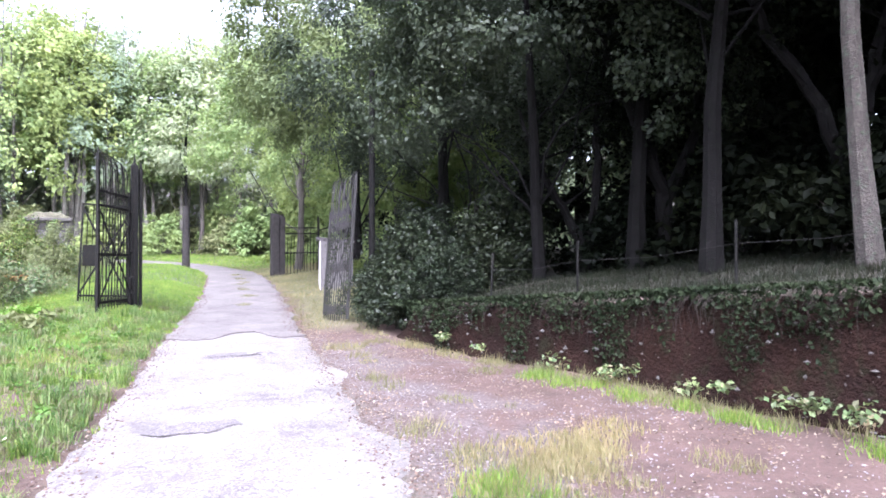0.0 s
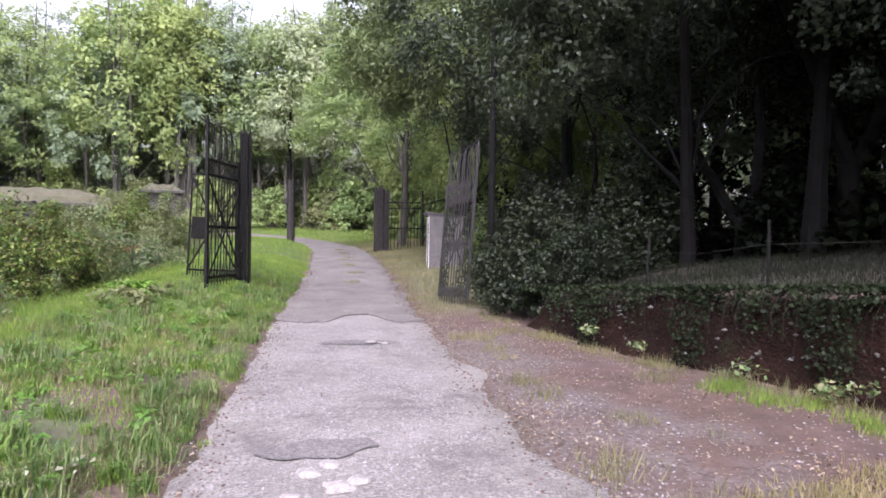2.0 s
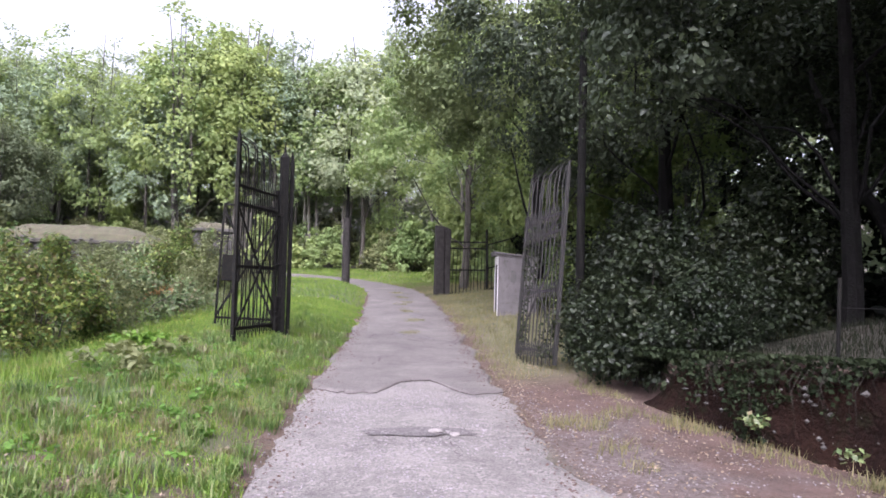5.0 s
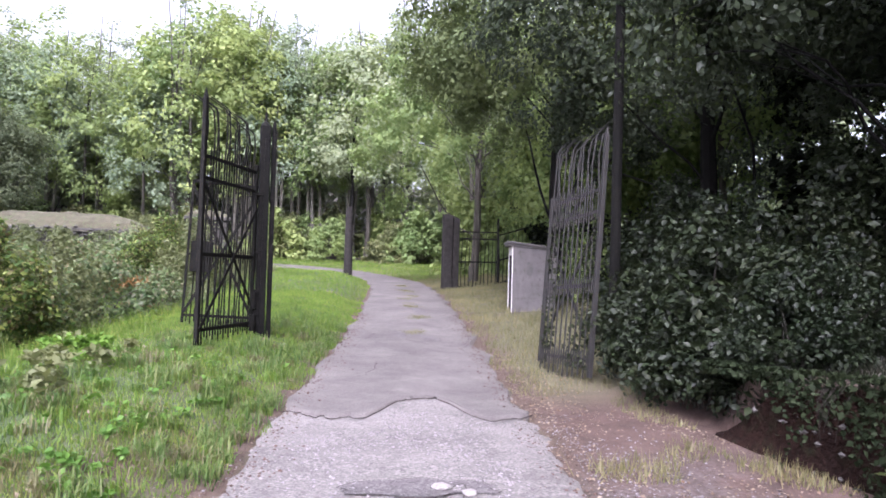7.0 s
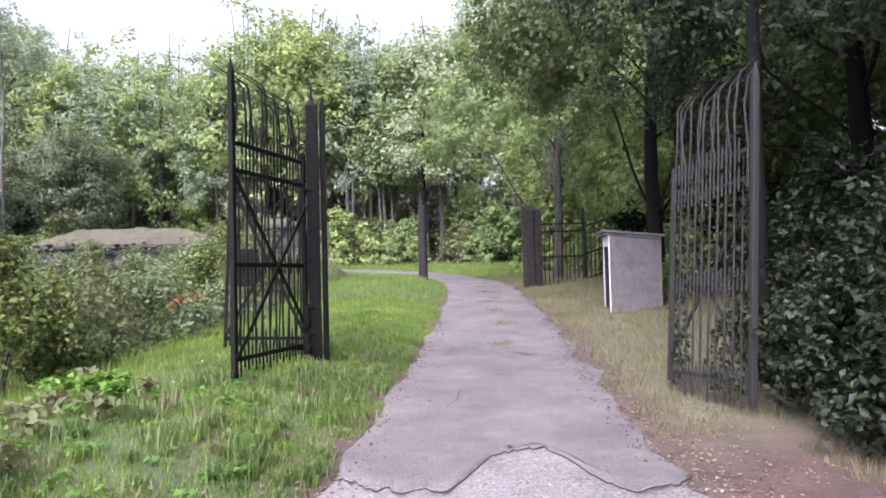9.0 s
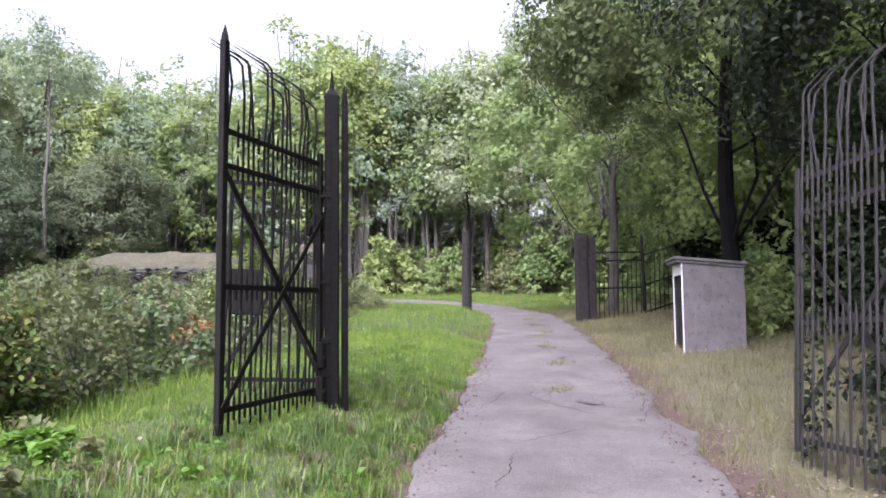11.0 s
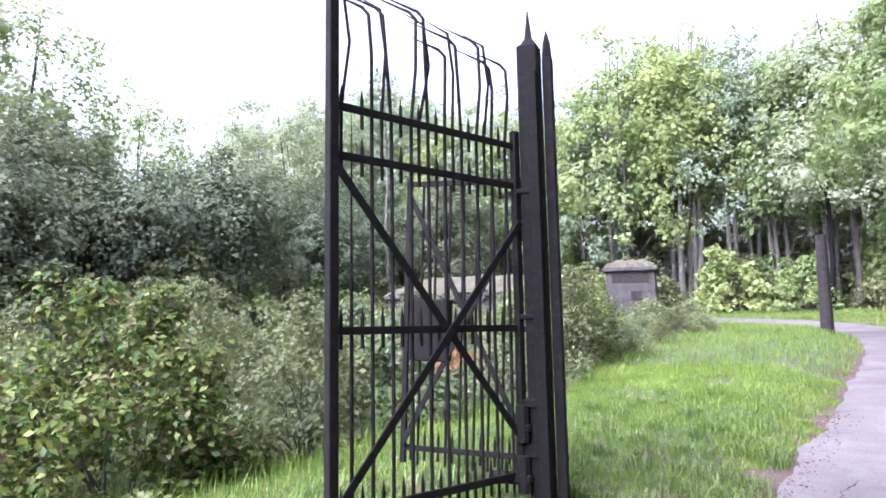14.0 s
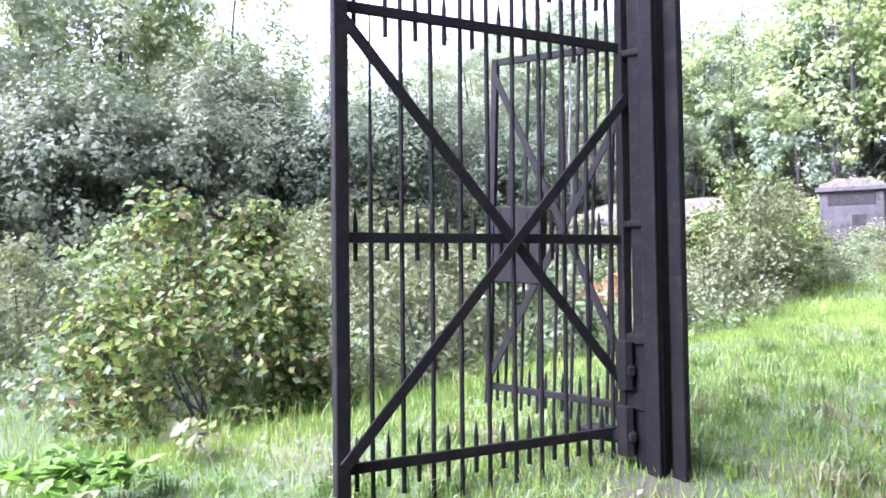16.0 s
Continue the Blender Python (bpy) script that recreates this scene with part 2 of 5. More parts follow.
def leaf_mesh(name, centres, size, mat, rng, up=0.5, long=1.6, parent=None, label="", droop=0.0, simple=False, facing=None):
    """Many small leaves, one island each: folded, or three-cornered for far crowns."""
    n = len(centres)
    c = np.asarray(centres, float)
    nrm = rng.normal(size=(n, 3))
    if facing is None:
        nrm[:, 2] = np.abs(nrm[:, 2]) + up
    else:
        nrm = nrm * 0.5 + facing
        nrm[:, 2] += up
    nrm /= np.linalg.norm(nrm, axis=1)[:, None]
    t = rng.normal(size=(n, 3))
    t[:, 2] -= droop
    t -= nrm * np.sum(t * nrm, axis=1)[:, None]
    t /= np.linalg.norm(t, axis=1)[:, None]
    s = np.cross(nrm, t)
    k = (size * (0.6 + 0.8 * rng.random(n)))[:, None]
    a = c - t * k * long / 2
    b = c + t * k * long / 2
    fold = nrm * k * 0.18
    l = c + s * k * 0.5 + fold - t * k * 0.1
    r = c - s * k * 0.5 + fold - t * k * 0.1
    if simple:
        v = np.stack([a, c + s * k * 0.72 + t * k * 0.4, c - s * k * 0.72 + t * k * 0.4], 1).reshape(-1, 3)
        tri = np.arange(n * 3)
    else:
        v = np.stack([a, l, b, r], 1).reshape(-1, 3)
        i = np.arange(n)[:, None] * 4
        tri = np.stack([i + [0, 2, 1], i + [0, 3, 2]], 1).reshape(-1)
    me = bpy.data.meshes.new(name)
    me.vertices.add(len(v))
    me.vertices.foreach_set("co", v.astype(np.float32).ravel())
    me.loops.add(len(tri))
    me.loops.foreach_set("vertex_index", tri.astype(np.int32))
    me.polygons.add(len(tri) // 3)
    me.polygons.foreach_set("loop_start", np.arange(len(tri) // 3, dtype=np.int32) * 3)
    me.update()
    me.validate()
    me.materials.append(mat)
    ob = new(name, me)
    if parent:
        ob.parent = parent
    if label:
        ob["label"] = label
    return ob


def clumps(rng, centres, radius, per, flat=0.6, turned=False):
    """Leaf places in uneven clumps round the centres, and on request the way each leaf faces."""
    out, ways = [], []
    for c in centres:
        r = radius * (0.6 + 0.8 * rng.random())
        k = int(per * (0.5 + rng.random()))
        d = rng.normal(size=(k, 3))
        d /= np.linalg.norm(d, axis=1)[:, None]
        d *= (rng.random(k) ** 0.5)[:, None]
        ways.append(d.copy())
        d *= r
        d[:, 2] *= flat
        out.append(np.asarray(c) + d)
    if turned:
        return np.concatenate(out), np.concatenate(ways)
    return np.concatenate(out)


def crown_points(rng, count, centre, rad, low=0.0):
    """Clump centres on an uneven crown: lumpy shell with gaps."""
    lob = rng.normal(size=(9, 3))
    lob /= np.linalg.norm(lob, axis=1)[:, None]
    amp = 0.25 + 0.4 * rng.random(9)
    pts = []
    while len(pts) < count:
        d = rng.normal(size=3)
        d /= np.linalg.norm(d)
        if d[2] < -0.75 + low:
            continue
        bulge = 0.62 + max(0.0, float(np.max((lob @ d - 0.55) * amp * 2)))
        f = bulge * (0.55 + 0.45 * rng.random() ** 0.6)
        pts.append(np.asarray(centre) + d * f * np.asarray(rad))
    return pts


def eased(pts, radii, n=3):
    """A rounded, slightly crooked run through the given points."""
    out, rr = [], []
    for i in range(len(pts) - 1):
        p0, p1, p2, p3 = pts[max(0, i - 1)], pts[i], pts[i + 1], pts[min(len(pts) - 1, i + 2)]
        for k in range(n):
            f = k / n
            q = 0.5 * (2 * p1 + (p2 - p0) * f + (2 * p0 - 5 * p1 + 4 * p2 - p3) * f * f + (3 * p1 - p0 - 3 * p2 + p3) * f ** 3)
            wig = 0.03 * (p2 - p1).length
            out.append(q + Vector((math.sin(9 * q.z + 3 * q.x), math.sin(8 * q.x + 5 * q.y), math.sin(7 * q.y))) * wig * (k > 0))
            rr.append(radii[i] * (1 - f) + radii[i + 1] * f)
    return out + [pts[-1]], rr + [radii[-1]]


def limbs(bm, rng, start, tips, r0):
    """Limbs that climb along the trunk and bend outwards, with a fork."""
    for tip in tips:
        s, e = Vector(start), Vector(tip)
        d = e - s
        out = Vector((d.x, d.y, 0))
        jit = [Vector((rng.normal(), rng.normal(), rng.normal())) * 0.07 * d.length for k in range(3)]
        pts = [s, s + out * 0.2 + Vector((0, 0, d.z * 0.35)) + jit[0], s + out * 0.5 + Vector((0, 0, d.z * 0.72)) + jit[1], s + out * 0.78 + Vector((0, 0, d.z * 0.9)) + jit[2], e]
        tube(bm, *eased(pts, [r0 * 0.95, r0 * 0.7, r0 * 0.45, r0 * 0.28, r0 * 0.08]), 5)
        side = Vector((-out.y, out.x, 0.4 * d.length)) * 0.3
        tube(bm, [pts[2], pts[2] + side * 0.5 + out * 0.15, pts[2] + side + out * 0.35], [r0 * 0.4, r0 * 0.25, r0 * 0.06], 4)


def tree(name, label, seed, tall, crown_low, rad, bark, leaf_m, count, per, size, trunk=0.18, clump=0.7, lean=0.03, limb_count=9, place=None, stems=1, simple=False, up=0.5):
    """A tapered trunk, limbs and a crown of many small leaves."""
    rng = np.random.default_rng(seed)
    root = thing(name, label, "tree", place, "woodland trees")
    bm = bmesh.new()
    cz = (crown_low + tall) / 2
    for s in range(stems):
        ox, oy = (rng.normal(size=2) * 0.35 * (stems > 1))
        ax, ay = rng.normal(size=2) * lean * tall
        pts = [(ox + ax * f * f + rng.normal() * 0.05, oy + ay * f * f + rng.normal() * 0.05, -0.3 + f * (tall * 0.92 + 0.3)) for f in np.linspace(0, 1, 8)]
        tube(bm, pts, [trunk * (1.25 if i == 0 else 1) * (1 - 0.85 * i / 7) for i in range(8)], 8)
    pts = crown_points(rng, count, (0, 0, cz), (rad, rad, (tall - crown_low) / 2))
    for i in range(limb_count):
        p = pts[i * (len(pts) // limb_count)]
        limbs(bm, rng, (0, 0, min(tall * 0.8, max(crown_low * 0.8, p[2] - rad * (0.5 + 0.7 * rng.random())))), [p], trunk * 0.22)
    part("trunk", bm, bark, root)
    leaves, ways = clumps(rng, pts, clump, per, 0.85, True)
    ways = 0.8 * ways + 0.9 * (leaves - np.array((0, 0, cz))) / np.array((rad, rad, (tall - crown_low) / 2))
    leaf_mesh("crown", leaves, size, leaf_m, rng, up, parent=root, simple=simple, facing=ways)
    return root


# ---- ground, one sheet to the horizon ----
def axis(lo, hi, step, far):
    mid = list(np.arange(lo, hi + 1e-6, step))
    out = []
    d = step
    v = hi
    while v < far:
        d *= 1.22
        v += d
        out.append(v)
    pre = []
    d = step
    v = lo
    while v > -far:
        d *= 1.22
        v -= d
        pre.append(v)
    return np.array(pre[::-1] + mid + out)


def sheet(xs, ys):
    gx, gy = np.meshgrid(xs, ys)
    n, m = len(xs), len(ys)
    idx = np.arange(n * m).reshape(m, n)
    faces = np.stack([idx[:-1, :-1], idx[:-1, 1:], idx[1:, 1:], idx[1:, :-1]], -1).reshape(-1, 4)
    return gx.ravel(), gy.ravel(), faces


def fnoise(x, y, s, seed=0.0):
    return np.array([noise.noise((a * s + seed, b * s, seed)) for a, b in zip(x, y)])


gx, gy, gf = sheet(axis(-13, 12, 0.2, 900), axis(-19, 32, 0.2, 900))
gz = height(gx, gy)
gu = gx - interp(LINE, gy)
under = (1 - smooth(ROAD_HALF - 0.25, ROAD_HALF, np.abs(gu))) * (gy < 43)
gz = gz - 0.06 * under
me = bpy.data.meshes.new("ground")
me.from_pydata(np.stack([gx, gy, gz], 1).tolist(), [], gf.tolist())
wob = fnoise(gx, gy, 0.9, 3.1) * 0.5
fine_n = fnoise(gx, gy, 3.0, 7.7) * 0.35
# dirt with dead leaves beside the wall, gravel on the old turning place, green elsewhere
on_right = smooth(1.2, 1.5, gu) * (1 - smooth(-2.5, -0.5, gy + wob))
gravel = 0.6 * on_right * smooth(0.15, 0.45, 0.5 - np.abs(gu - 1.9) * 0.36 + wob * 0.9 + fine_n) * (1 - smooth(-5.2, -3.6, gy))
gravel = np.maximum(gravel, 0.45 * (gu > 0) * (1 - smooth(1.4, 2.1, np.abs(gu) + wob * 0.8 + fine_n * 0.5)) * (1 - smooth(-5.4, -4.2, gy)))
rim = smooth(1.1, 1.3, np.abs(gu)) * (1 - smooth(1.5, 2.0, np.abs(gu) + wob * 0.6))
dirt = np.maximum(on_right, rim * 0.9)
dirt = np.maximum(dirt, 0.5 * np.exp(-((gx - 0.75) ** 2 + (gy - 1.45) ** 2) / 0.15))
dirt = np.maximum(dirt, smooth(0.25, 0.5, wob + fine_n + 0.45 * (gu < -1.3) * (gu > -4.2) * (gy < -6) - 0.5 * (gu < -4.2)))
dry = smooth(-0.1, 0.35, wob + fine_n * 0.5 + 0.75 * smooth(1.2, 2.0, gu) * smooth(-4, 0, gy) + 0.1 * smooth(26, 30, gy))
# leaf litter; on top of the bank it also paints in the forest's shade
litter_and_shade = np.clip(0.45 * np.exp(-((gx - 0.75) ** 2 + (gy - 1.45) ** 2) / 0.18) + smooth(43, 46, gy) + smooth(-20, -23, gx) * 1.0 + smooth(8.5, 10.5, gx + wob) + smooth(0.3, 0.7, gx - interp(WALL, gy)) * (1 - smooth(-3.6, -2.4, gy)) + smooth(-24, -30, gy) * (np.abs(gu) > 2), 0, 1)
for attr, val in (("gravel", gravel), ("dirt", dirt), ("dry", dry), ("litter_and_shade", litter_and_shade)):
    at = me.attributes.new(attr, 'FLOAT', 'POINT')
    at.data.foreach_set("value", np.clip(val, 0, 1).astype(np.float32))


def ground_mat():
    m, nt, b = material("verge_ground")
    def attr(n):
        a = nt.nodes.new("ShaderNodeAttribute")
        a.attribute_name = n
        return a.outputs["Fac"]
    n1, n2 = noise_tex(nt, 2.2, 6, 0.7), noise_tex(nt, 30, 4, 0.7)
    green = ramp(nt, n1.outputs["Fac"], [(0.3, (0.035, 0.06, 0.018)), (0.7, (0.065, 0.095, 0.03))])
    straw = ramp(nt, n1.outputs["Fac"], [(0.3, (0.075, 0.072, 0.035)), (0.7, (0.125, 0.115, 0.06))])
    soil = ramp(nt, n1.outputs["Fac"], [(0.3, (0.05, 0.028, 0.021)), (0.7, (0.115, 0.073, 0.058))])
    vo = node(nt, "ShaderNodeTexVoronoi", Scale=28.0)
    tc = nt.nodes.new("ShaderNodeTexCoord")
    nt.links.new(tc.outputs["Object"], vo.inputs["Vector"])
    stone = ramp(nt, vo.outputs["Color"], [(0.1, (0.045, 0.037, 0.034)), (0.9, (0.17, 0.148, 0.14))])
    col = mix(nt, attr("dry"), green, straw)
    col = mix(nt, attr("dirt"), col, soil)
    col = mix(nt, attr("gravel"), col, stone)
    # litter tones, taken darker to stand for shade under the trees
    col = mix(nt, attr("litter_and_shade"), col, ramp(nt, n1.outputs["Fac"], [(0.3, (0.02, 0.017, 0.012)), (0.7, (0.045, 0.037, 0.024))]))
    col = mix(nt, 1.0, col, ramp(nt, n2.outputs["Fac"], [(0.25, (0.55, 0.55, 0.55)), (0.75, (1.3, 1.3, 1.3))]), 'MULTIPLY')
    nt.links.new(col, b.inputs["Base Color"])
    b.inputs["Roughness"].default_value = 0.95
    bump(nt, b, n2.outputs["Fac"], 0.8, 0.03)
    return m


def stony_mat(name, lo, hi, scale, worn):
    """Stone chips in a worn binder."""
    m, nt, b = material(name)
    tc = nt.nodes.new("ShaderNodeTexCoord")
    vo = node(nt, "ShaderNodeTexVoronoi", Scale=scale)
    nt.links.new(tc.outputs["Object"], vo.inputs["Vector"])
    n1, n2, n3 = noise_tex(nt, 0.9, 6, 0.65), noise_tex(nt, 55, 4, 0.7), noise_tex(nt, 5, 5, 0.7)
    chip = ramp(nt, vo.outputs["Color"], [(0.1, lo), (0.9, hi)])
    flat = ramp(nt, n1.outputs["Fac"], [(0.3, tuple(c * 0.9 for c in lo)), (0.7, tuple(c * 0.92 for c in hi))])
    f = ramp(nt, n3.outputs["Fac"], [(0.5 - worn, (0, 0, 0)), (0.75 - worn, (1, 1, 1))])
    col = mix(nt, f, flat, chip)
    col = mix(nt, 1.0, col, ramp(nt, n2.outputs["Fac"], [(0.3, (0.55, 0.55, 0.55)), (0.7, (1.4, 1.4, 1.4))]), 'MULTIPLY')
    col = mix(nt, 1.0, col, ramp(nt, n1.outputs["Fac"], [(0.3, (0.86, 0.85, 0.85)), (0.7, (1.1, 1.1, 1.1))]), 'MULTIPLY')
    col = mix(nt, 1.0, col, ramp(nt, n3.outputs["Fac"], [(0.3, (0.9, 0.89, 0.88)), (0.7, (1.06, 1.06, 1.06))]), 'MULTIPLY')
    # soil and litter washed over the edges, broken up by noise
    rim = nt.nodes.new("ShaderNodeAttribute")
    rim.attribute_name = "rim"
    n4 = noise_tex(nt, 7, 6, 0.75)
    cut = nt.nodes.new("ShaderNodeMath")
    cut.operation = 'ADD'
    nt.links.new(rim.outputs["Fac"], cut.inputs[0])
    nt.links.new(n4.outputs["Fac"], cut.inputs[1])
    soil = ramp(nt, n2.outputs["Fac"], [(0.3, (0.045, 0.027, 0.021)), (0.7, (0.14, 0.095, 0.078))])
    col = mix(nt, ramp(nt, cut.outputs[0], [(1.02, (0, 0, 0)), (1.25, (0.85, 0.85, 0.85))]), col, soil)
    nt.links.new(col, b.inputs["Base Color"])
    b.inputs["Roughness"].default_value = 0.88
    add = nt.nodes.new("ShaderNodeMath")
    add.operation = 'ADD'
    nt.links.new(vo.outputs["Distance"], add.inputs[0])
    nt.links.new(n2.outputs["Fac"], add.inputs[1])
    bump(nt, b, add.outputs[0], 0.6, 0.008)
    return m


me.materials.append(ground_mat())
for p in me.polygons:
    p.use_smooth = True
ground = tagged(new("ground", me), "grassy woodland ground with worn dirt beside a lane", "ground", kind="structure")

M_GRAVELROAD = stony_mat("worn_stony_lane", (0.08, 0.0737, 0.0693), (0.225, 0.209, 0.193), 42, 0.14)
M_ASPHALT = stony_mat("old_pale_asphalt", (0.0909, 0.0814, 0.0756), (0.149, 0.134, 0.125), 60, -0.08)


def centre_line(y0, y1, step):
    """Points and side directions along the lane."""
    ys = np.arange(y0, y1, step)
    xs = interp(LINE, ys)
    k = np.ones(15) / 15
    pad = np.concatenate([np.full(7, xs[0]) - np.arange(7, 0, -1) * (xs[1] - xs[0]), xs, np.full(7, xs[-1]) + np.arange(1, 8) * (xs[-1] - xs[-2])])
    xs = np.convolve(pad, k, 'valid')
    dx, dy = np.gradient(xs), np.gradient(ys)
    ln = np.hypot(dx, dy)
    return xs, ys, dy / ln, -dx / ln


def lane(name, y0, y1, mat, lift, front, label, half, cross=22, step=0.16, seed=1.0, rag=0.16):
    xs, ys, sx, sy = centre_line(y0, y1, step)
    verts, faces = [], []
    for i in range(len(xs)):
        el = rag * noise.noise((ys[i] * 0.8, seed, 0)) + rag * 0.45 * noise.noise((ys[i] * 4, seed, 2))
        er = rag * 1.5 * noise.noise((ys[i] * 0.8, seed + 9, 0)) + rag * 0.6 * noise.noise((ys[i] * 4, seed + 9, 2))
        for j in range(cross + 1):
            f = j / cross
            w = -half - el + f * (2 * half + el + er)
            pull = 0.0
            if front and i < 8:
                pull = front(f) * (1 - i / 8)
            x, y = xs[i] + sx[i] * w + 0.15 * pull, ys[i] + sy[i] * w + pull
            edge = min(f, 1 - f)
            z = float(base_height(y)) + lift + 0.03 * (1 - (w / half) ** 2) + 0.008 * noise.noise((x * 1.3, y * 1.3, 0))
            # wheel tracks pressed into the lane
            z -= 0.015 * math.exp(-((abs(w) - 0.68) / 0.25) ** 2)
            if edge == 0 or (front and i == 0):
                z -= lift + 0.05
            verts.append((x, y, z))
    c = cross + 1
    for i in range(len(xs) - 1):
        for j in range(cross):
            faces.append((i * c + j, i * c + j + 1, (i + 1) * c + j + 1, (i + 1) * c + j))
    ob = part(name, (verts, faces), mat)
    for p in ob.data.polygons:
        p.use_smooth = True
    at = ob.data.attributes.new("rim", 'FLOAT', 'POINT')
    at.data.foreach_set("value", np.tile(np.clip(np.abs(np.linspace(-1, 1, c)) * 3.6 - 2.5, 0, 1), len(xs)).astype(np.float32))
    return tagged(ob, label, "road", kind="structure")


BROKEN = [(0, 0.3), (0.08, 0.22), (0.21, 0.04), (0.33, 0.03), (0.38, 0.3), (0.44, 0.85), (0.52, 1.05), (0.6, 1.1), (0.67, 0.8), (0.74, 0.35), (0.83, 0.02), (0.9, 0.1), (1, 0.4)]


def ragged_front(f):
    """The broken edge of the newer surface."""
    return float(interp(BROKEN, f)) + 0.12 * noise.noise((f * 13, 0, 0)) + 0.09 * noise.noise((f * 31, 4, 0)) + 0.05 * noise.noise((f * 83, 7, 0))


lane("road", -60, -1.2, M_GRAVELROAD, 0.012, None, "worn stony lane surface of pale grey gravel", 1.36, rag=0.24)
asphalt = lane("road", -2.9, 44, M_ASPHALT, 0.035, ragged_front, "cracked pale asphalt lane surface", 1.3, cross=80, seed=5.0)


# ---- iron gates ----
def bar(name, parent, pts, r, mat, sides=6, taper=False, label=""):
    bm = bmesh.new()
    radii = [r] * (len(pts) - 1) + [r * 0.12 if taper else r]
    tube(bm, pts, radii, sides)
    return part(name, bm, mat, parent, label)


def flat_bar(name, parent, a, b, w, t, mat):
    """A flat iron bar from a to b in the gate's plane."""
    a, b = Vector(a), Vector(b)
    d = b - a
    bm = bmesh.new()
    box(bm, 0, -t / 2, -w / 2, d.length, t / 2, w / 2, 0.003)
    ang = math.atan2(d.z, d.x)
    bmesh.ops.transform(bm, matrix=Matrix.Translation(a) @ Matrix.Rotation(-ang, 4, 'Y'), verts=bm.verts)
    return part(name, bm, mat, parent)


def gate_leaf(label, m, width, rails, top, mat, count, seed, bend, fence_tops=True):
    """A barred leaf: stile, flat rails, pickets with bent tips, spikes at the rails and a cross brace."""
    rng = np.random.default_rng(seed)
    g = thing("iron_gate", label, "gate", m, "gate leaves")
    bm = bmesh.new()
    box(bm, -0.035, -0.03, 0, 0.035, 0.03, top, 0.006)
    tube(bm, [(0, 0, top - 0.02), (0, 0, top + 0.04), (0, 0, top + 0.14)], [0.035, 0.03, 0.004], 6)
    part("stile", bm, mat, g)
    bm = bmesh.new()
    box(bm, width - 0.03, -0.028, 0.12, width + 0.03, 0.028, rails[-1] + 0.12, 0.006)
    part("stile", bm, mat, g)
    for z in rails:
        flat_bar("rail", g, (0, 0, z), (width, 0, z), 0.05, 0.022, mat)
    flat_bar("brace", g, (0.0, -0.024, rails[2] - 0.05), (width, -0.024, 0.42), 0.055, 0.014, mat)
    flat_bar("brace", g, (0.0, -0.04, rails[0] + 0.02), (width, -0.04, rails[2] - 0.28), 0.055, 0.014, mat)
    pitch = width / (count + 0.5)
    spike = None
    for i in range(count):
        x = pitch * (i + 1)
        sway, lift = rng.normal() * 0.05, rng.normal() * 0.06
        low = -0.02 + rng.normal() * 0.02
        if fence_tops:
            k = rails[3] + 0.76 + lift
            tip = 0.75 + 0.5 * rng.random()
            pts = [(x, 0.02, low), (x + rng.normal() * 0.004, 0.02, 1.3), (x + rng.normal() * 0.006, 0.02, rails[3]),
                   (x + sway * 0.7, 0.02 + rng.normal() * 0.015, rails[3] + 0.4), (x + sway, 0.02 + bend * 0.06, k - 0.03),
                   (x + sway - 0.02, 0.02 + bend * 0.2, k + 0.03), (x + sway - 0.2 * tip, 0.02 + bend * tip, k + 0.2 * tip)]
            if i == 0:
                pts = pts[:3]
        else:
            pts = [(x, 0.02, low), (x, 0.02, 1.2), (x, 0.02, rails[-1] + 0.06)]
        bar("picket", g, pts, 0.0125, mat, 6, True)
    for i in range(count + 1):
        x = pitch * (i + 0.5)
        for k, z in enumerate(rails):
            if not fence_tops and k > 1:
                continue
            if spike is None:
                spike = bar("spike", g, [(0, 0.02, -0.11), (0, 0.02, 0.07), (0, 0.02, 0.15)], 0.0125, mat, 6, True)
                spike.matrix_local = pose(x, 0, z)
            else:
                share("spike", spike, g, pose(x, 0, z))
        if fence_tops and i % 2 == 0 and i < count:
            s = rng.normal() * 0.03
            bar("picket", g, [(x, 0.02, rails[2]), (x, 0.02, rails[3]), (x + 0.06 + s, 0.03, rails[3] + 0.45), (x + 0.03 + s, 0.02 + bend * 0.1, rails[3] + 0.75), (x - 0.06 + s, 0.02 + bend * 0.7, rails[3] + 0.9)], 0.011, mat, 6, True)
    return g


def gate_frame_matrix(free, hinge, up):
    o, h = Vector(free), Vector(hinge)
    X = (h - o).normalized()
    Z = Vector(up)
    Z = (Z - X * Z.dot(X)).normalized()
    Y = Z.cross(X)
    return Matrix.Translation(o) @ Matrix((X, Y, Z)).transposed().to_4x4()


RAILS = [0.2, 1.26, 2.33, 2.64]
left_gate = gate_leaf("tall black iron gate leaf with bent spikes, standing open", gate_frame_matrix((-0.05, 0.14, 0.38), (0.46, 1.70, 0.36), (0, 0.01, 1)), 1.64, RAILS, 3.45, M_IRON, 10, 3, 0.3)
right_gate = gate_leaf("tall rusted iron gate leaf overgrown with ivy, standing open", gate_frame_matrix((5.14, -1.12, 0.17), (4.92, 0.5, 0.05), (0.09, 0.04, 1)), 1.63, [0.22, 1.22, 2.22, 2.52], 3.24, M_IRON_OLD, 10, 5, -0.12)


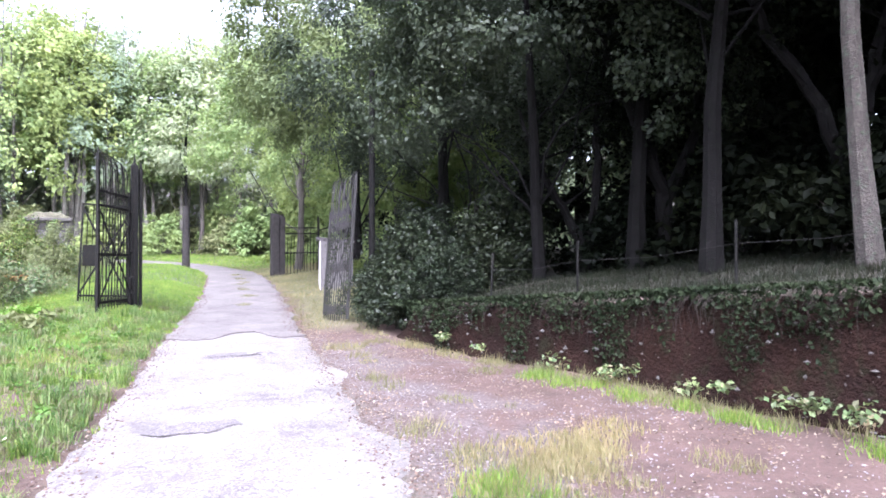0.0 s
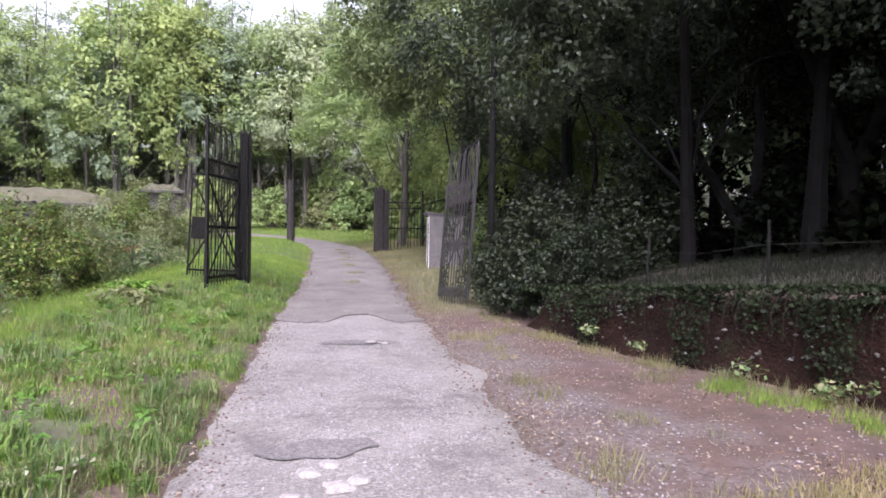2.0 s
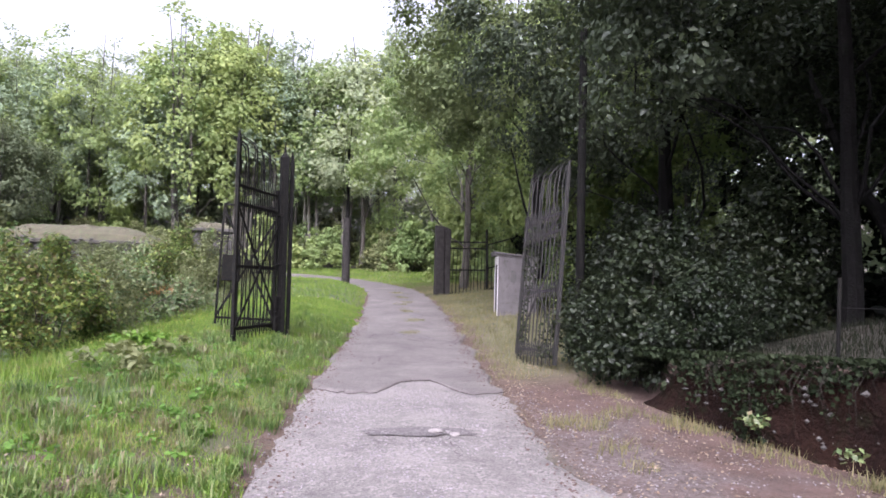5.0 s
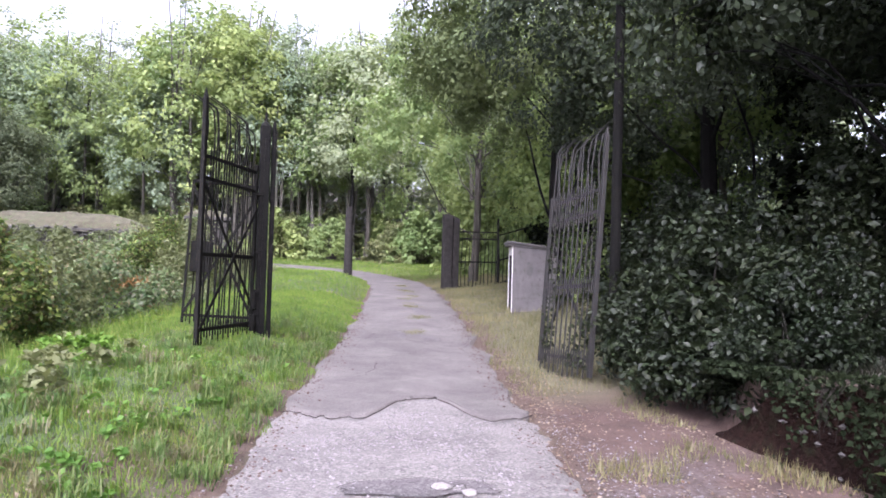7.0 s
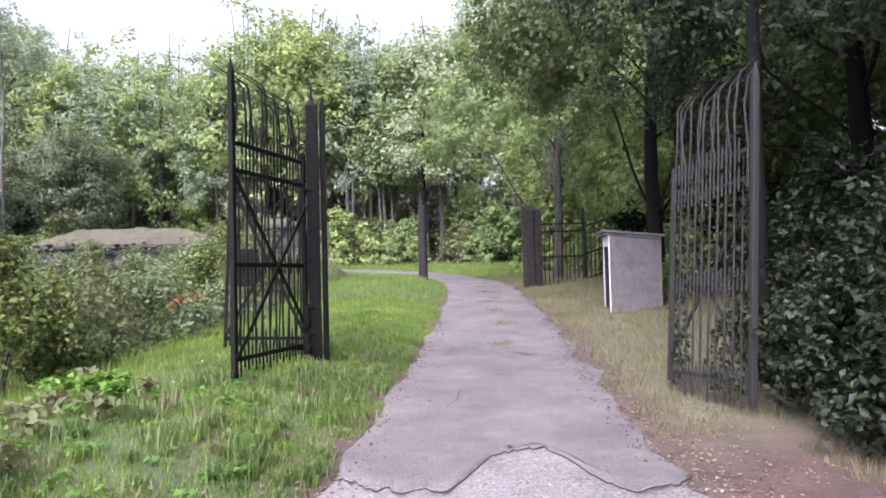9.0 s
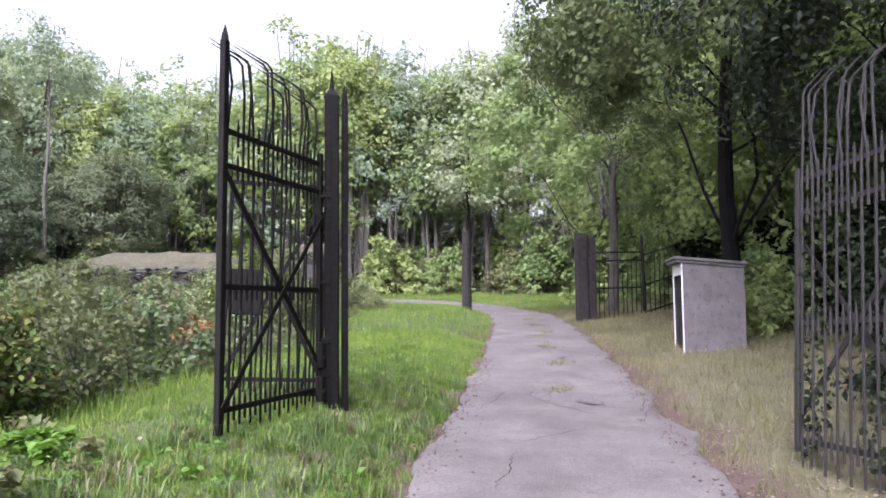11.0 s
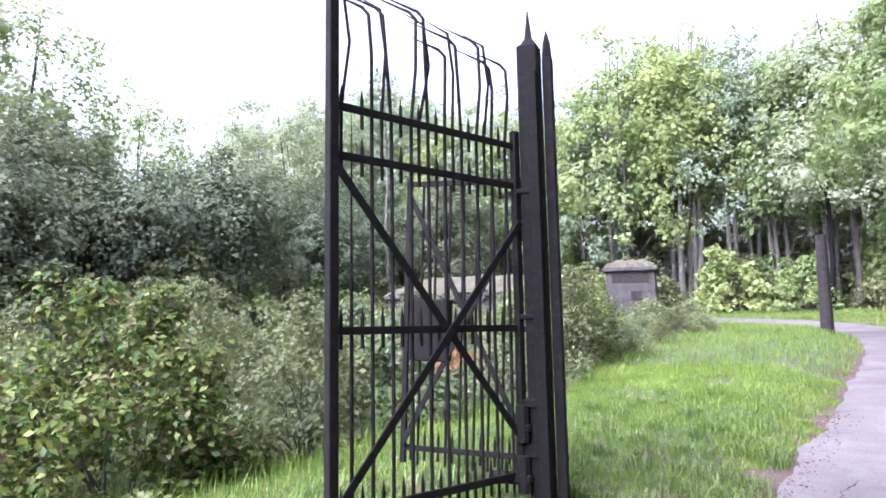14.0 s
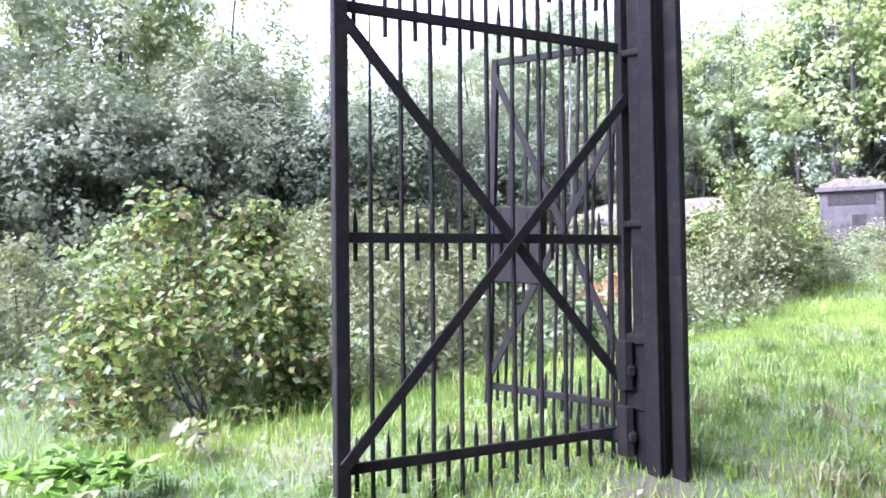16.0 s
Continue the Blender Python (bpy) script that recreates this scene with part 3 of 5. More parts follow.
def side_gate(m):
    g = thing("side_gate", "low black iron side gate with a square lock plate", "gate", m, "gate leaves")
    w, h = 1.05, 2.3
    for x in (0.0, w):
        bm = bmesh.new()
        box(bm, x - 0.022, -0.02, 0, x + 0.022, 0.02, h, 0.004)
        part("stile", bm, M_IRON, g)
    for z in (0.12, 1.1, h - 0.02):
        flat_bar("rail", g, (0, 0, z), (w, 0, z), 0.045, 0.02, M_IRON)
    flat_bar("brace", g, (0.0, -0.02, 2.2), (w, -0.02, 0.15), 0.045, 0.012, M_IRON)
    flat_bar("brace", g, (0.0, -0.034, 0.15), (w, -0.034, 2.2), 0.045, 0.012, M_IRON)
    bm = bmesh.new()
    box(bm, 0.04, -0.05, 0.82, 0.38, 0.05, 1.32, 0.008)
    part("lock_plate", bm, M_IRON, g, "flat square sheet-iron lock plate")
    for i in range(8):
        x = w * (i + 1) / 9
        bar("picket", g, [(x, 0.02, -0.02), (x, 0.02, 1.2), (x, 0.02, h - 0.02)], 0.011, M_IRON)
        bar("spike", g, [(x - 0.06, 0.02, 0.02), (x - 0.06, 0.02, 0.2), (x - 0.06, 0.02, 0.27)], 0.011, M_IRON, 6, True)
    return g


side_gate(gate_frame_matrix((-0.62, 1.74, 0.55), (0.42, 1.98, 0.5), (0, 0, 1)))


def gate_post(m, tall):
    g = thing("gate_post", "dark built-up iron gate post with a spiked top", "post", m)
    bm = bmesh.new()
    box(bm, -0.1, -0.1, -0.4, 0.06, 0.1, tall, 0.012)
    part("shaft", bm, M_POST, g)
    bm = bmesh.new()
    box(bm, 0.085, -0.045, -0.35, 0.16, 0.045, tall - 0.1, 0.008)
    tube(bm, [(0.12, 0, tall - 0.12), (0.12, 0, tall + 0.02), (0.12, 0, tall + 0.12)], [0.04, 0.03, 0.004], 6)
    part("side_bar", bm, M_POST, g)
    bm = bmesh.new()
    tube(bm, [(-0.02, 0, tall - 0.02), (-0.02, 0, tall + 0.08), (-0.02, 0, tall + 0.3)], [0.1, 0.03, 0.005], 6)
    part("finial", bm, M_IRON, g)
    for z, w in ((0.42, 0.1), (0.78, 0.06), (1.42, 0.04), (2.36, 0.04)):
        bm = bmesh.new()
        box(bm, -0.135, -0.115, z, 0.02, 0.105, z + w, 0.008)
        part("hinge_band", bm, M_POST, g)
    return g


post_thing = gate_post(pose(0.6, 1.8, 0.26, 0, 0, 12), 3.52)
for z, reach in ((0.24, 0.4), (0.6, 0.2)):
    bm = bmesh.new()
    box(bm, -reach, -0.16, z, -0.08, -0.06, z + 0.08, 0.02)
    tube(bm, [(-0.14, -0.12, z - 0.06), (-0.14, -0.12, z + 0.2)], [0.05, 0.05], 8)
    part("hinge", bm, M_IRON, post_thing, "heavy rusty gate hinge")
bm = bmesh.new()
box(bm, -0.03, -0.13, -0.3, 0.05, -0.1, 3.3, 0.006)
part("flange", bm, M_POST, post_thing)


# ---- telegraph stump, hut, far gate ----
def wooden_pole(x, y, tall, r, label, name="wooden_pole", lean=(0, 0), mat=M_WOOD):
    g = thing(name, label, "pole", pose(x, y, ground_at(x, y)))
    bm = bmesh.new()
    tube(bm, [(0, 0, -0.4), (lean[0] * 0.3, lean[1] * 0.3, tall * 0.3), (lean[0], lean[1], tall)], [r * 1.08, r, r * 0.86], 12)
    part("shaft", bm, mat, g)
    return g


wooden_pole(1.88, 25.4, 3.5, 0.21, "dark weathered wooden post beside the lane on grass")
wooden_pole(6.25, 0.9, 6.2, 0.085, "tall dark telegraph pole among the trees behind the gate", "telegraph_pole", mat=M_POST)


def hut(m):
    g = thing("concrete_hut", "small grey concrete hut with a flat felt roof", "hut", m)
    w, d, h = 1.15, 1.5, 1.78
    bm = bmesh.new()
    box(bm, 0, 0, -0.3, w, 0.12, h - 0.05, 0.01)
    for v in bm.verts:
        v.co.z -= 0.1 * v.co.x * (v.co.z > 1)
    part("front_wall", bm, M_CONC, g)
    bm = bmesh.new()
    box(bm, 0, d - 0.12, -0.3, w, d, h - 0.16, 0.01)
    part("back_wall", bm, M_CONC, g)
    bm = bmesh.new()
    box(bm, w - 0.12, 0.122, -0.3, w, d - 0.122, h - 0.19, 0.01)
    part("side_wall", bm, M_CONC, g)
    for y0, y1 in ((0.003, 0.07), (d - 0.2, d - 0.122)):
        bm = bmesh.new()
        box(bm, -0.024, y0, -0.3, -0.002, y1, h - 0.06, 0.004)
        part("door_jamb", bm, M_WHITE, g, "flaking white painted jamb")
    bm = bmesh.new()
    box(bm, -0.022, 0.072, h - 0.3, -0.002, d - 0.202, h - 0.06, 0.006)
    part("lintel", bm, M_WHITE, g, "white painted lintel")
    # dark sheet set in the doorway to stand for the shade inside
    bm = bmesh.new()
    box(bm, 0.03, 0.072, -0.25, 0.06, d - 0.202, h - 0.302, 0.004)
    part("doorway_shade", bm, M_DARK, g, "dark board for the shade inside the open doorway")
    for x0, z0, sx, sz in ((0.45, 1.12, 0.09, 0.2), (0.72, 0.85, 0.03, 0.04)):
        bm = bmesh.new()
        bmesh.ops.create_icosphere(bm, subdivisions=2, radius=1.0)
        for v in bm.verts:
            v.co *= 1 + 0.35 * noise.noise(v.co * 2.1 + Vector((x0 * 9, 0, 0)))
            v.co = Vector((x0 + v.co.x * sx, -0.001 + v.co.y * 0.004, z0 + v.co.z * sz))
        part("stain", bm, M_ROOF, g, "dark flaked patch of render")
    bm = bmesh.new()
    box(bm, -0.16, -0.07, h, w + 0.06, d + 0.1, h + 0.06, 0.01)
    bmesh.ops.rotate(bm, cent=(0, 0, h), matrix=Matrix.Rotation(radians(6), 3, 'Y'), verts=bm.verts)
    part("roof", bm, M_ROOF, g, "dark sagging felt roof slab")
    bm = bmesh.new()
    box(bm, -0.13, -0.03, h - 0.06, w + 0.02, d + 0.06, h - 0.004, 0.01)
    bmesh.ops.rotate(bm, cent=(0, 0, h), matrix=Matrix.Rotation(radians(6), 3, 'Y'), verts=bm.verts)
    part("roof_edge", bm, M_CONC, g, "grey board edge under the roof")
    return g


hut(pose(6.3, 8.2, 0.44, 0, 0, -9))


def far_gate(x0, y0):
    """A double timber post, an iron leaf and the fence that climbs the bank behind it."""
    r = np.random.default_rng(41)
    z0 = ground_at(x0, y0)
    g = thing("side_fence_gate", "old iron fence gate beside a dark double post in grass", "gate", pose(x0, y0, z0, 0, 0, 8))
    for x, w, h in ((0.0, 0.2, 3.2), (0.37, 0.15, 3.05)):
        bm = bmesh.new()
        box(bm, x - w, -w, -0.3, x + w - 0.01, w, h, 0.03)
        for v in bm.verts:
            if v.co.z > 1:
                v.co.z += 0.08 * r.normal()
        part("post", bm, M_WOOD, g)
    bm = bmesh.new()
    tube(bm, [(2.36, 0.03, -0.2), (2.34, 0.03, 1.4), (2.3, 0.03, 3.15)], [0.075, 0.065, 0.05], 7)
    part("gate_stile", bm, M_IRON, g, "rusty iron stile at the end of the leaf")
    for z in (0.12, 1.2, 2.2, 2.5):
        flat_bar("rail", g, (0.55, 0, z), (2.3, 0, z + 0.03), 0.06, 0.03, M_IRON)
    for z in (0.3, 1.3, 2.4):
        flat_bar("rail", g, (2.3, 0, z), (4.8, 0, z + 0.75), 0.06, 0.03, M_IRON)
    for i in range(24):
        x = 0.66 + i * 0.175
        lift = max(0.0, (x - 2.3) * 0.3)
        top = 3.0 + 0.18 * r.normal() - (0.5 if x > 2.3 else 0.0)
        lean = 0.06 * r.normal()
        bow = 0.025 * r.normal()
        bar("picket", g, [(x, 0.02, lift - 0.02), (x + bow, 0.02, 0.7 + lift), (x, 0.02, 1.2 + lift), (x + lean, 0.02, top + lift)], 0.02, M_IRON, 5, True)
    return g


far_gate(6.1, 19.6)


# ---- retaining wall and fence ----
def earth_wall():
    ys = np.arange(-26, -3.4, 0.16)
    verts, faces = [], []
    rows_z = 9
    for y in ys:
        xw = float(interp(WALL, y))
        z0 = float(base_height(y)) - 0.15
        z1 = float(base_height(y)) + 0.62 + 0.085 * float(np.clip(-4 - y, 0, 9)) + 0.1 * noise.noise((y * 0.9, 4, 0))
        fade = float(1 - smooth(-4.4, -3.4, y))
        z1 = z0 + (z1 - z0) * (0.25 + 0.75 * fade)
        for k in range(rows_z):
            f = k / (rows_z - 1)
            z = z0 + (z1 - z0) * f
            o = 0.09 * noise.noise((y * 1.7, z * 2.3, 1)) + 0.04 * noise.noise((y * 6, z * 6, 5))
            verts.append((xw - 0.06 + 0.12 * f + o, y, z))
        verts.append((xw + 0.75, y, z1 + 0.03))
    c = rows_z + 1
    for i in range(len(ys) - 1):
        for k in range(rows_z):
            faces.append((i * c + k, i * c + k + 1, (i + 1) * c + k + 1, (i + 1) * c + k))
    ob = part("wall_east", (verts, faces), M_EARTHWALL)
    for p in ob.data.polygons:
        p.use_smooth = True
    return tagged(ob, "crumbling reddish earth and stone bank wall with moss", "wall", kind="structure")


earth_wall()


def wire_fence():
    g = thing("wire_fence", "thin leaning fence posts with sagging wire", "fence")
    places = [(6.63, -5.6, 0.1), (7.25, -7.4, 0.0), (8.2, -9.6, 0.02), (9.0, -11.6, 0.0), (9.9, -14, 0.03)]
    tops = []
    for x, y, lean in places:
        z = ground_at(x, y)
        bar("fence_post", g, [(x, y, z - 0.2), (x + lean * 0.5, y + lean * 0.5, z + 0.4), (x + lean, y + lean, z + 0.85)], 0.02, M_POST, 7)
        tops.append(Vector((x + lean * 0.8, y + lean * 0.8, z + 0.55)))
    for a, b in zip(tops, tops[1:]):
        mid = a.lerp(b, 0.5) - Vector((0, 0, 0.06))
        bar("wire", g, [a, mid, b], 0.003, M_IRON_OLD, 4)
    return g


wire_fence()


# ---- bunkers among the brambles ----
def bunker(m, w, d, h, label, front=True):
    g = thing("bunker", label, "bunker", m)
    bm = bmesh.new()
    box(bm, 0, 0, -1.0, w, d, h, 0.04)
    part("body", bm, M_OLDCONC, g)
    bm = bmesh.new()
    n = 14
    bmesh.ops.create_grid(bm, x_segments=n * 2, y_segments=n, size=0.5)
    for v in bm.verts:
        e = min(0.5 - abs(v.co.x), 0.5 - abs(v.co.y))
        v.co.z = h + 0.05 + min(0.62, 0.1 + 0.09 * w) * min(1, e * 4) ** 0.8 + 0.12 * noise.noise((v.co.x * 9, v.co.y * 9, w)) - (0.16 if e < 0.01 else 0)
        v.co.x = (v.co.x * 1.06 + 0.5) * w
        v.co.y = (v.co.y * 1.1 + 0.5) * d
    part("turf_roof", bm, M_THATCH, g, "dry grass turf roof")
    bm = bmesh.new()
    box(bm, -0.12, -0.14, h - 0.16, w + 0.12, d + 0.1, h + 0.02, 0.03)
    part("roof_slab", bm, M_OLDCONC, g)
    if front:
        # dark blocks stand for the shadow band under the roof and the slit's shade
        for x0, x1, z0, z1 in ((0.25, w - 0.25, h - 0.62, h - 0.24), (w * 0.5, w * 0.72, h - 1.3, h - 0.95)):
            bm = bmesh.new()
            box(bm, x0, -0.015, z0, x1, 0.3, z1, 0.01)
            part("opening_shade", bm, M_DARK, g, "dark block painted as shade in the slit and under the roof")
    return g


bunker(pose(-5.75, 24.2, 1.45, 0, 0, 12), 1.9, 2.4, 2.15, "small concrete bunker with a grassy roof and a slit")
bunker(pose(-13.6, 20.2, 1.15, 0, 0, 4), 7.0, 3.0, 1.55, "long low bunker with a dry grass roof and rubble front", False)


# ---- trees ----
FAR_LABEL = "tall slender woodland tree with green summer leaves"
far_kinds = []
for k, (tall, low, rad, lm, bk, stems) in enumerate([(16, 1.6, 4.2, L_FAR, M_BARK, 1), (18, 3.0, 3.8, L_FAR, M_BARK_PALE, 2), (15, 1.4, 4.2, L_LIGHT, M_BARK, 1),
                                                    (17, 2.2, 4.4, L_FAR, M_BARK, 1), (15.5, 2.6, 3.6, L_LIGHT, M_BARK_PALE, 3)]):
    far_kinds.append((tree, ("woodland_tree", FAR_LABEL, 20 + k, tall, low, rad, bk, lm, 165, 44, 0.145, 0.16, 0.78), dict(limb_count=6, stems=stems, simple=True, up=0.7)))
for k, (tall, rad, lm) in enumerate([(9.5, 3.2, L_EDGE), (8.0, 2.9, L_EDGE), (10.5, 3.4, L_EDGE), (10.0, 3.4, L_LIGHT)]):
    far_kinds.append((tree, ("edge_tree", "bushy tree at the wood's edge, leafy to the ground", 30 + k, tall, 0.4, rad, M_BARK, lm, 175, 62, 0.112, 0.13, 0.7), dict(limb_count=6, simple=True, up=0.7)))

rng = np.random.default_rng(77)
spots = []


def scatter(n, x0, x1, y0, y1, gap, test=None):
    tries = 0
    got = 0
    while got < n and tries < 4000:
        tries += 1
        x, y = x0 + rng.random() * (x1 - x0), y0 + rng.random() * (y1 - y0)
        if test and not test(x, y):
            continue
        if all((x - a) ** 2 + (y - b) ** 2 > gap * gap for a, b in spots):
            spots.append((x, y))
            got += 1


scatter(44, -42, 30, 45.5, 51, 2.3)
scatter(24, -45, 34, 52, 60, 2.9)
first_edge = len(spots)
scatter(40, -30, -22.5, -18, 44, 2.5)
last_edge = len(spots)
scatter(12, -38, -31, -16, 46, 3.2)
scatter(14, 9.5, 18, 24, 44, 3.2)
scatter(8, 15, 26, -24, 23, 3.6)
scatter(7, -30, 26, -54, -42, 4.5)
first_mixed = len(spots)
scatter(12, 11, 16, 9, 30, 2.6)
masters = {}
for i, (x, y) in enumerate(spots):
    edge = first_edge <= i < last_edge
    k = int(rng.integers(5, 8)) if edge or i >= first_mixed or (i > last_edge + 28 and i % 2) else int(rng.integers(5))
    k = 8 if i >= first_mixed else k
    m = pose(x, y, ground_at(x, y), 0, 0, rng.random() * 360) @ Matrix.Scale((0.85 + 0.35 * rng.random()) * (1.2 if i < first_edge else 1) * (0.9 if x < -15 and y > 28 else 1), 4)
    if k not in masters:
        fn, args, kw = far_kinds[k]
        masters[k] = fn(*args, **kw)
        masters[k].matrix_world = m
    else:
        c = copy_thing(masters[k], Matrix())
        c.matrix_basis = m

# far woods behind the single trees
lumps = []
for i in range(760):
    f = rng.random()
    if i < 300:
        x, y, z = -70 + rng.random() * 130, 61 + rng.random() * 6, 1 + 17 * f
    elif i < 420:
        x, y, z = -42 - rng.random() * 5, -30 + rng.random() * 90, 13 * f
    else:
        x, y, z = 24 + rng.random() * 6, -34 + rng.random() * 80, 15 * f
    lumps.append((x, y, ground_at(x, y) + z))
for i in range(330):
    if i < 210:
        x, y, z = -62 + rng.random() * 104, 52 + rng.random() * 8, 0.5 + 5 * rng.random()
    else:
        x, y, z = -40 + rng.random() * 9, -20 + rng.random() * 72, 0.5 + 4 * rng.random()
    lumps.append((x, y, ground_at(x, y) + z))
leaves, ways = clumps(rng, lumps, 2.6, 170, 0.8, True)
tagged(leaf_mesh("far_woods", leaves, 0.3, L_FAR, rng, 0.5, simple=True, facing=ways), "dense leafy woods filling the distance", "woods", kind="stuff")

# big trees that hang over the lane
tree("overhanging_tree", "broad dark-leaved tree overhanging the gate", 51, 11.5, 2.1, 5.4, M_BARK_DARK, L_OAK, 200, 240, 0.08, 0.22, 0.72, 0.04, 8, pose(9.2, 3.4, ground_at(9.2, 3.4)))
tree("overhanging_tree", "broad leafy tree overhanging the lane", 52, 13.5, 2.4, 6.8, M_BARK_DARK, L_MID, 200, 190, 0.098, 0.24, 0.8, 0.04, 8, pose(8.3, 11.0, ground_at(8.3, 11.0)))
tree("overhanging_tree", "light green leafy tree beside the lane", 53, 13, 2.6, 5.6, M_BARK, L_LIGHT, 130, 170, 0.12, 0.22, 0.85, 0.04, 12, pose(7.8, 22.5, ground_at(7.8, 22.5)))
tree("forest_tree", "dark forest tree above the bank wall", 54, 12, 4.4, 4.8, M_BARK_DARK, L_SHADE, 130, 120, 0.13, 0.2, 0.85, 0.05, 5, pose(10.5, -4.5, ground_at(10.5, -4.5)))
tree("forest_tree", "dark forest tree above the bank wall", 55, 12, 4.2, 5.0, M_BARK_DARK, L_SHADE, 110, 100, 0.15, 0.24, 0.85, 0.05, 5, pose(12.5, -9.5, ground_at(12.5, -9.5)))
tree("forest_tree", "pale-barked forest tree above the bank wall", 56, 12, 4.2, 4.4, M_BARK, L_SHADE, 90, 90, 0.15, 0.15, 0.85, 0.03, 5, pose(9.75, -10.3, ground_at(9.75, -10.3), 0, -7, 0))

# trees added mostly out of view, to cast shade on the bank wall
canopy = [tree("forest_tree", "dark forest tree added to shade the bank wall", 65, 11, 4.0, 4.6, M_BARK_DARK, L_SHADE, 120, 70, 0.17, 0.18, 0.9, 0.05, 5, pose(9.6, -7.6, ground_at(9.6, -7.6)))]
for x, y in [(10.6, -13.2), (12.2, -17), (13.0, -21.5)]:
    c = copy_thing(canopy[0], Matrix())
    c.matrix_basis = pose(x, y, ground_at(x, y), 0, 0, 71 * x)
deep = [tree("forest_tree", "forest tree with dense shade put into its leaf colour", 57, 12, 1.6, 4.2, M_BARK_DARK, L_SHADE, 100, 46, 0.21, 0.18, 1.0, 0.05, 5, pose(14, -3, ground_at(14, -3)))]
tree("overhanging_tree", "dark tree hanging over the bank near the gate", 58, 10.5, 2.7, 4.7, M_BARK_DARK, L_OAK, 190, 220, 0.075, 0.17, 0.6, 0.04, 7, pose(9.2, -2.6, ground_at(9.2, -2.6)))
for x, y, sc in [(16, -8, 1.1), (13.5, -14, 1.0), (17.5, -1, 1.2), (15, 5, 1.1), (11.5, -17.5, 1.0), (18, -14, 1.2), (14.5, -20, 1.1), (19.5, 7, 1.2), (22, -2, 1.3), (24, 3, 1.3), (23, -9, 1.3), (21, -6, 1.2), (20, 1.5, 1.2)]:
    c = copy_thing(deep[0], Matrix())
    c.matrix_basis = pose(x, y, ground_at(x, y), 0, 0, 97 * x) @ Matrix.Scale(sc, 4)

tree("slender_tree", "slender dark-stemmed tree behind the wooden post", 59, 13, 4.5, 2.6, M_BARK_DARK, L_FAR, 60, 120, 0.12, 0.2, 0.7, 0.01, 9, pose(1.85, 44.3, ground_at(1.85, 44.3)), simple=True, up=1.0)
tree("birch_tree", "tall airy birch standing above the wood's edge", 61, 17.5, 10.5, 2.6, M_BARK_PALE, L_FAR, 34, 70, 0.13, 0.13, 0.7, 0.01, 9, pose(-22.4, 32.8, ground_at(-22.4, 32.8)), simple=True)


def forked_tree(label, seed, m, forks, mat):
    """A dark trunk that parts low down into crooked rising limbs, its crown lost in the canopy."""
    r = np.random.default_rng(seed)
    g = thing("forest_tree", label, "tree", m, "woodland trees")
    bm = bmesh.new()
    part_at = Vector((0, 0, 1.5))
    tube(bm, [(0, 0, -0.4), (0.02, 0, 0.3), tuple(part_at)], [0.26, 0.2, 0.18], 9)
    part("trunk", bm, mat, g)
    tips = []
    for dx, dy, h in forks:
        e = Vector((dx, dy, h))
        jit = [Vector((r.normal(), r.normal(), 0)) * 0.16 for k in range(3)]
        pts = [part_at - Vector((0, 0, 0.15)), part_at.lerp(e, 0.3) + jit[0], part_at.lerp(e, 0.62) + jit[1], e]
        bm = bmesh.new()
        tube(bm, *eased(pts, [0.15, 0.11, 0.085, 0.03], 4), 7)
        for q in (1, 2):
            side = Vector((r.normal(), r.normal(), 0.7 + 0.3 * r.random())) * 0.9
            tube(bm, [pts[q], pts[q] + side * 0.5 + jit[0] * 0.4, pts[q] + side * 1.2], [0.05, 0.035, 0.01], 5)
            tips.append(pts[q] + side * 1.2)
        part("limb", bm, mat, g)
        tips += [e, pts[2]]
    centres = [np.array(t) + r.normal(size=3) * 0.5 for t in tips for k in range(4)]
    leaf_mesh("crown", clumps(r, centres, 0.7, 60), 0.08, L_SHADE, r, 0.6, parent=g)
    return g


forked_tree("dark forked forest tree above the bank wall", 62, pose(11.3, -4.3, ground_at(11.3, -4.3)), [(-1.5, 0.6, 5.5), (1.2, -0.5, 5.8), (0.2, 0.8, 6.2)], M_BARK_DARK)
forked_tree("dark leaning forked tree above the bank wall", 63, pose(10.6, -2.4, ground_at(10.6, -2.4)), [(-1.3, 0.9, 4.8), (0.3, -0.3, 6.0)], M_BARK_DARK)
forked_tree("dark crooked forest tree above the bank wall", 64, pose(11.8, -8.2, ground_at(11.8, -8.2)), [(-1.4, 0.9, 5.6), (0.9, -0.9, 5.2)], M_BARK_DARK)

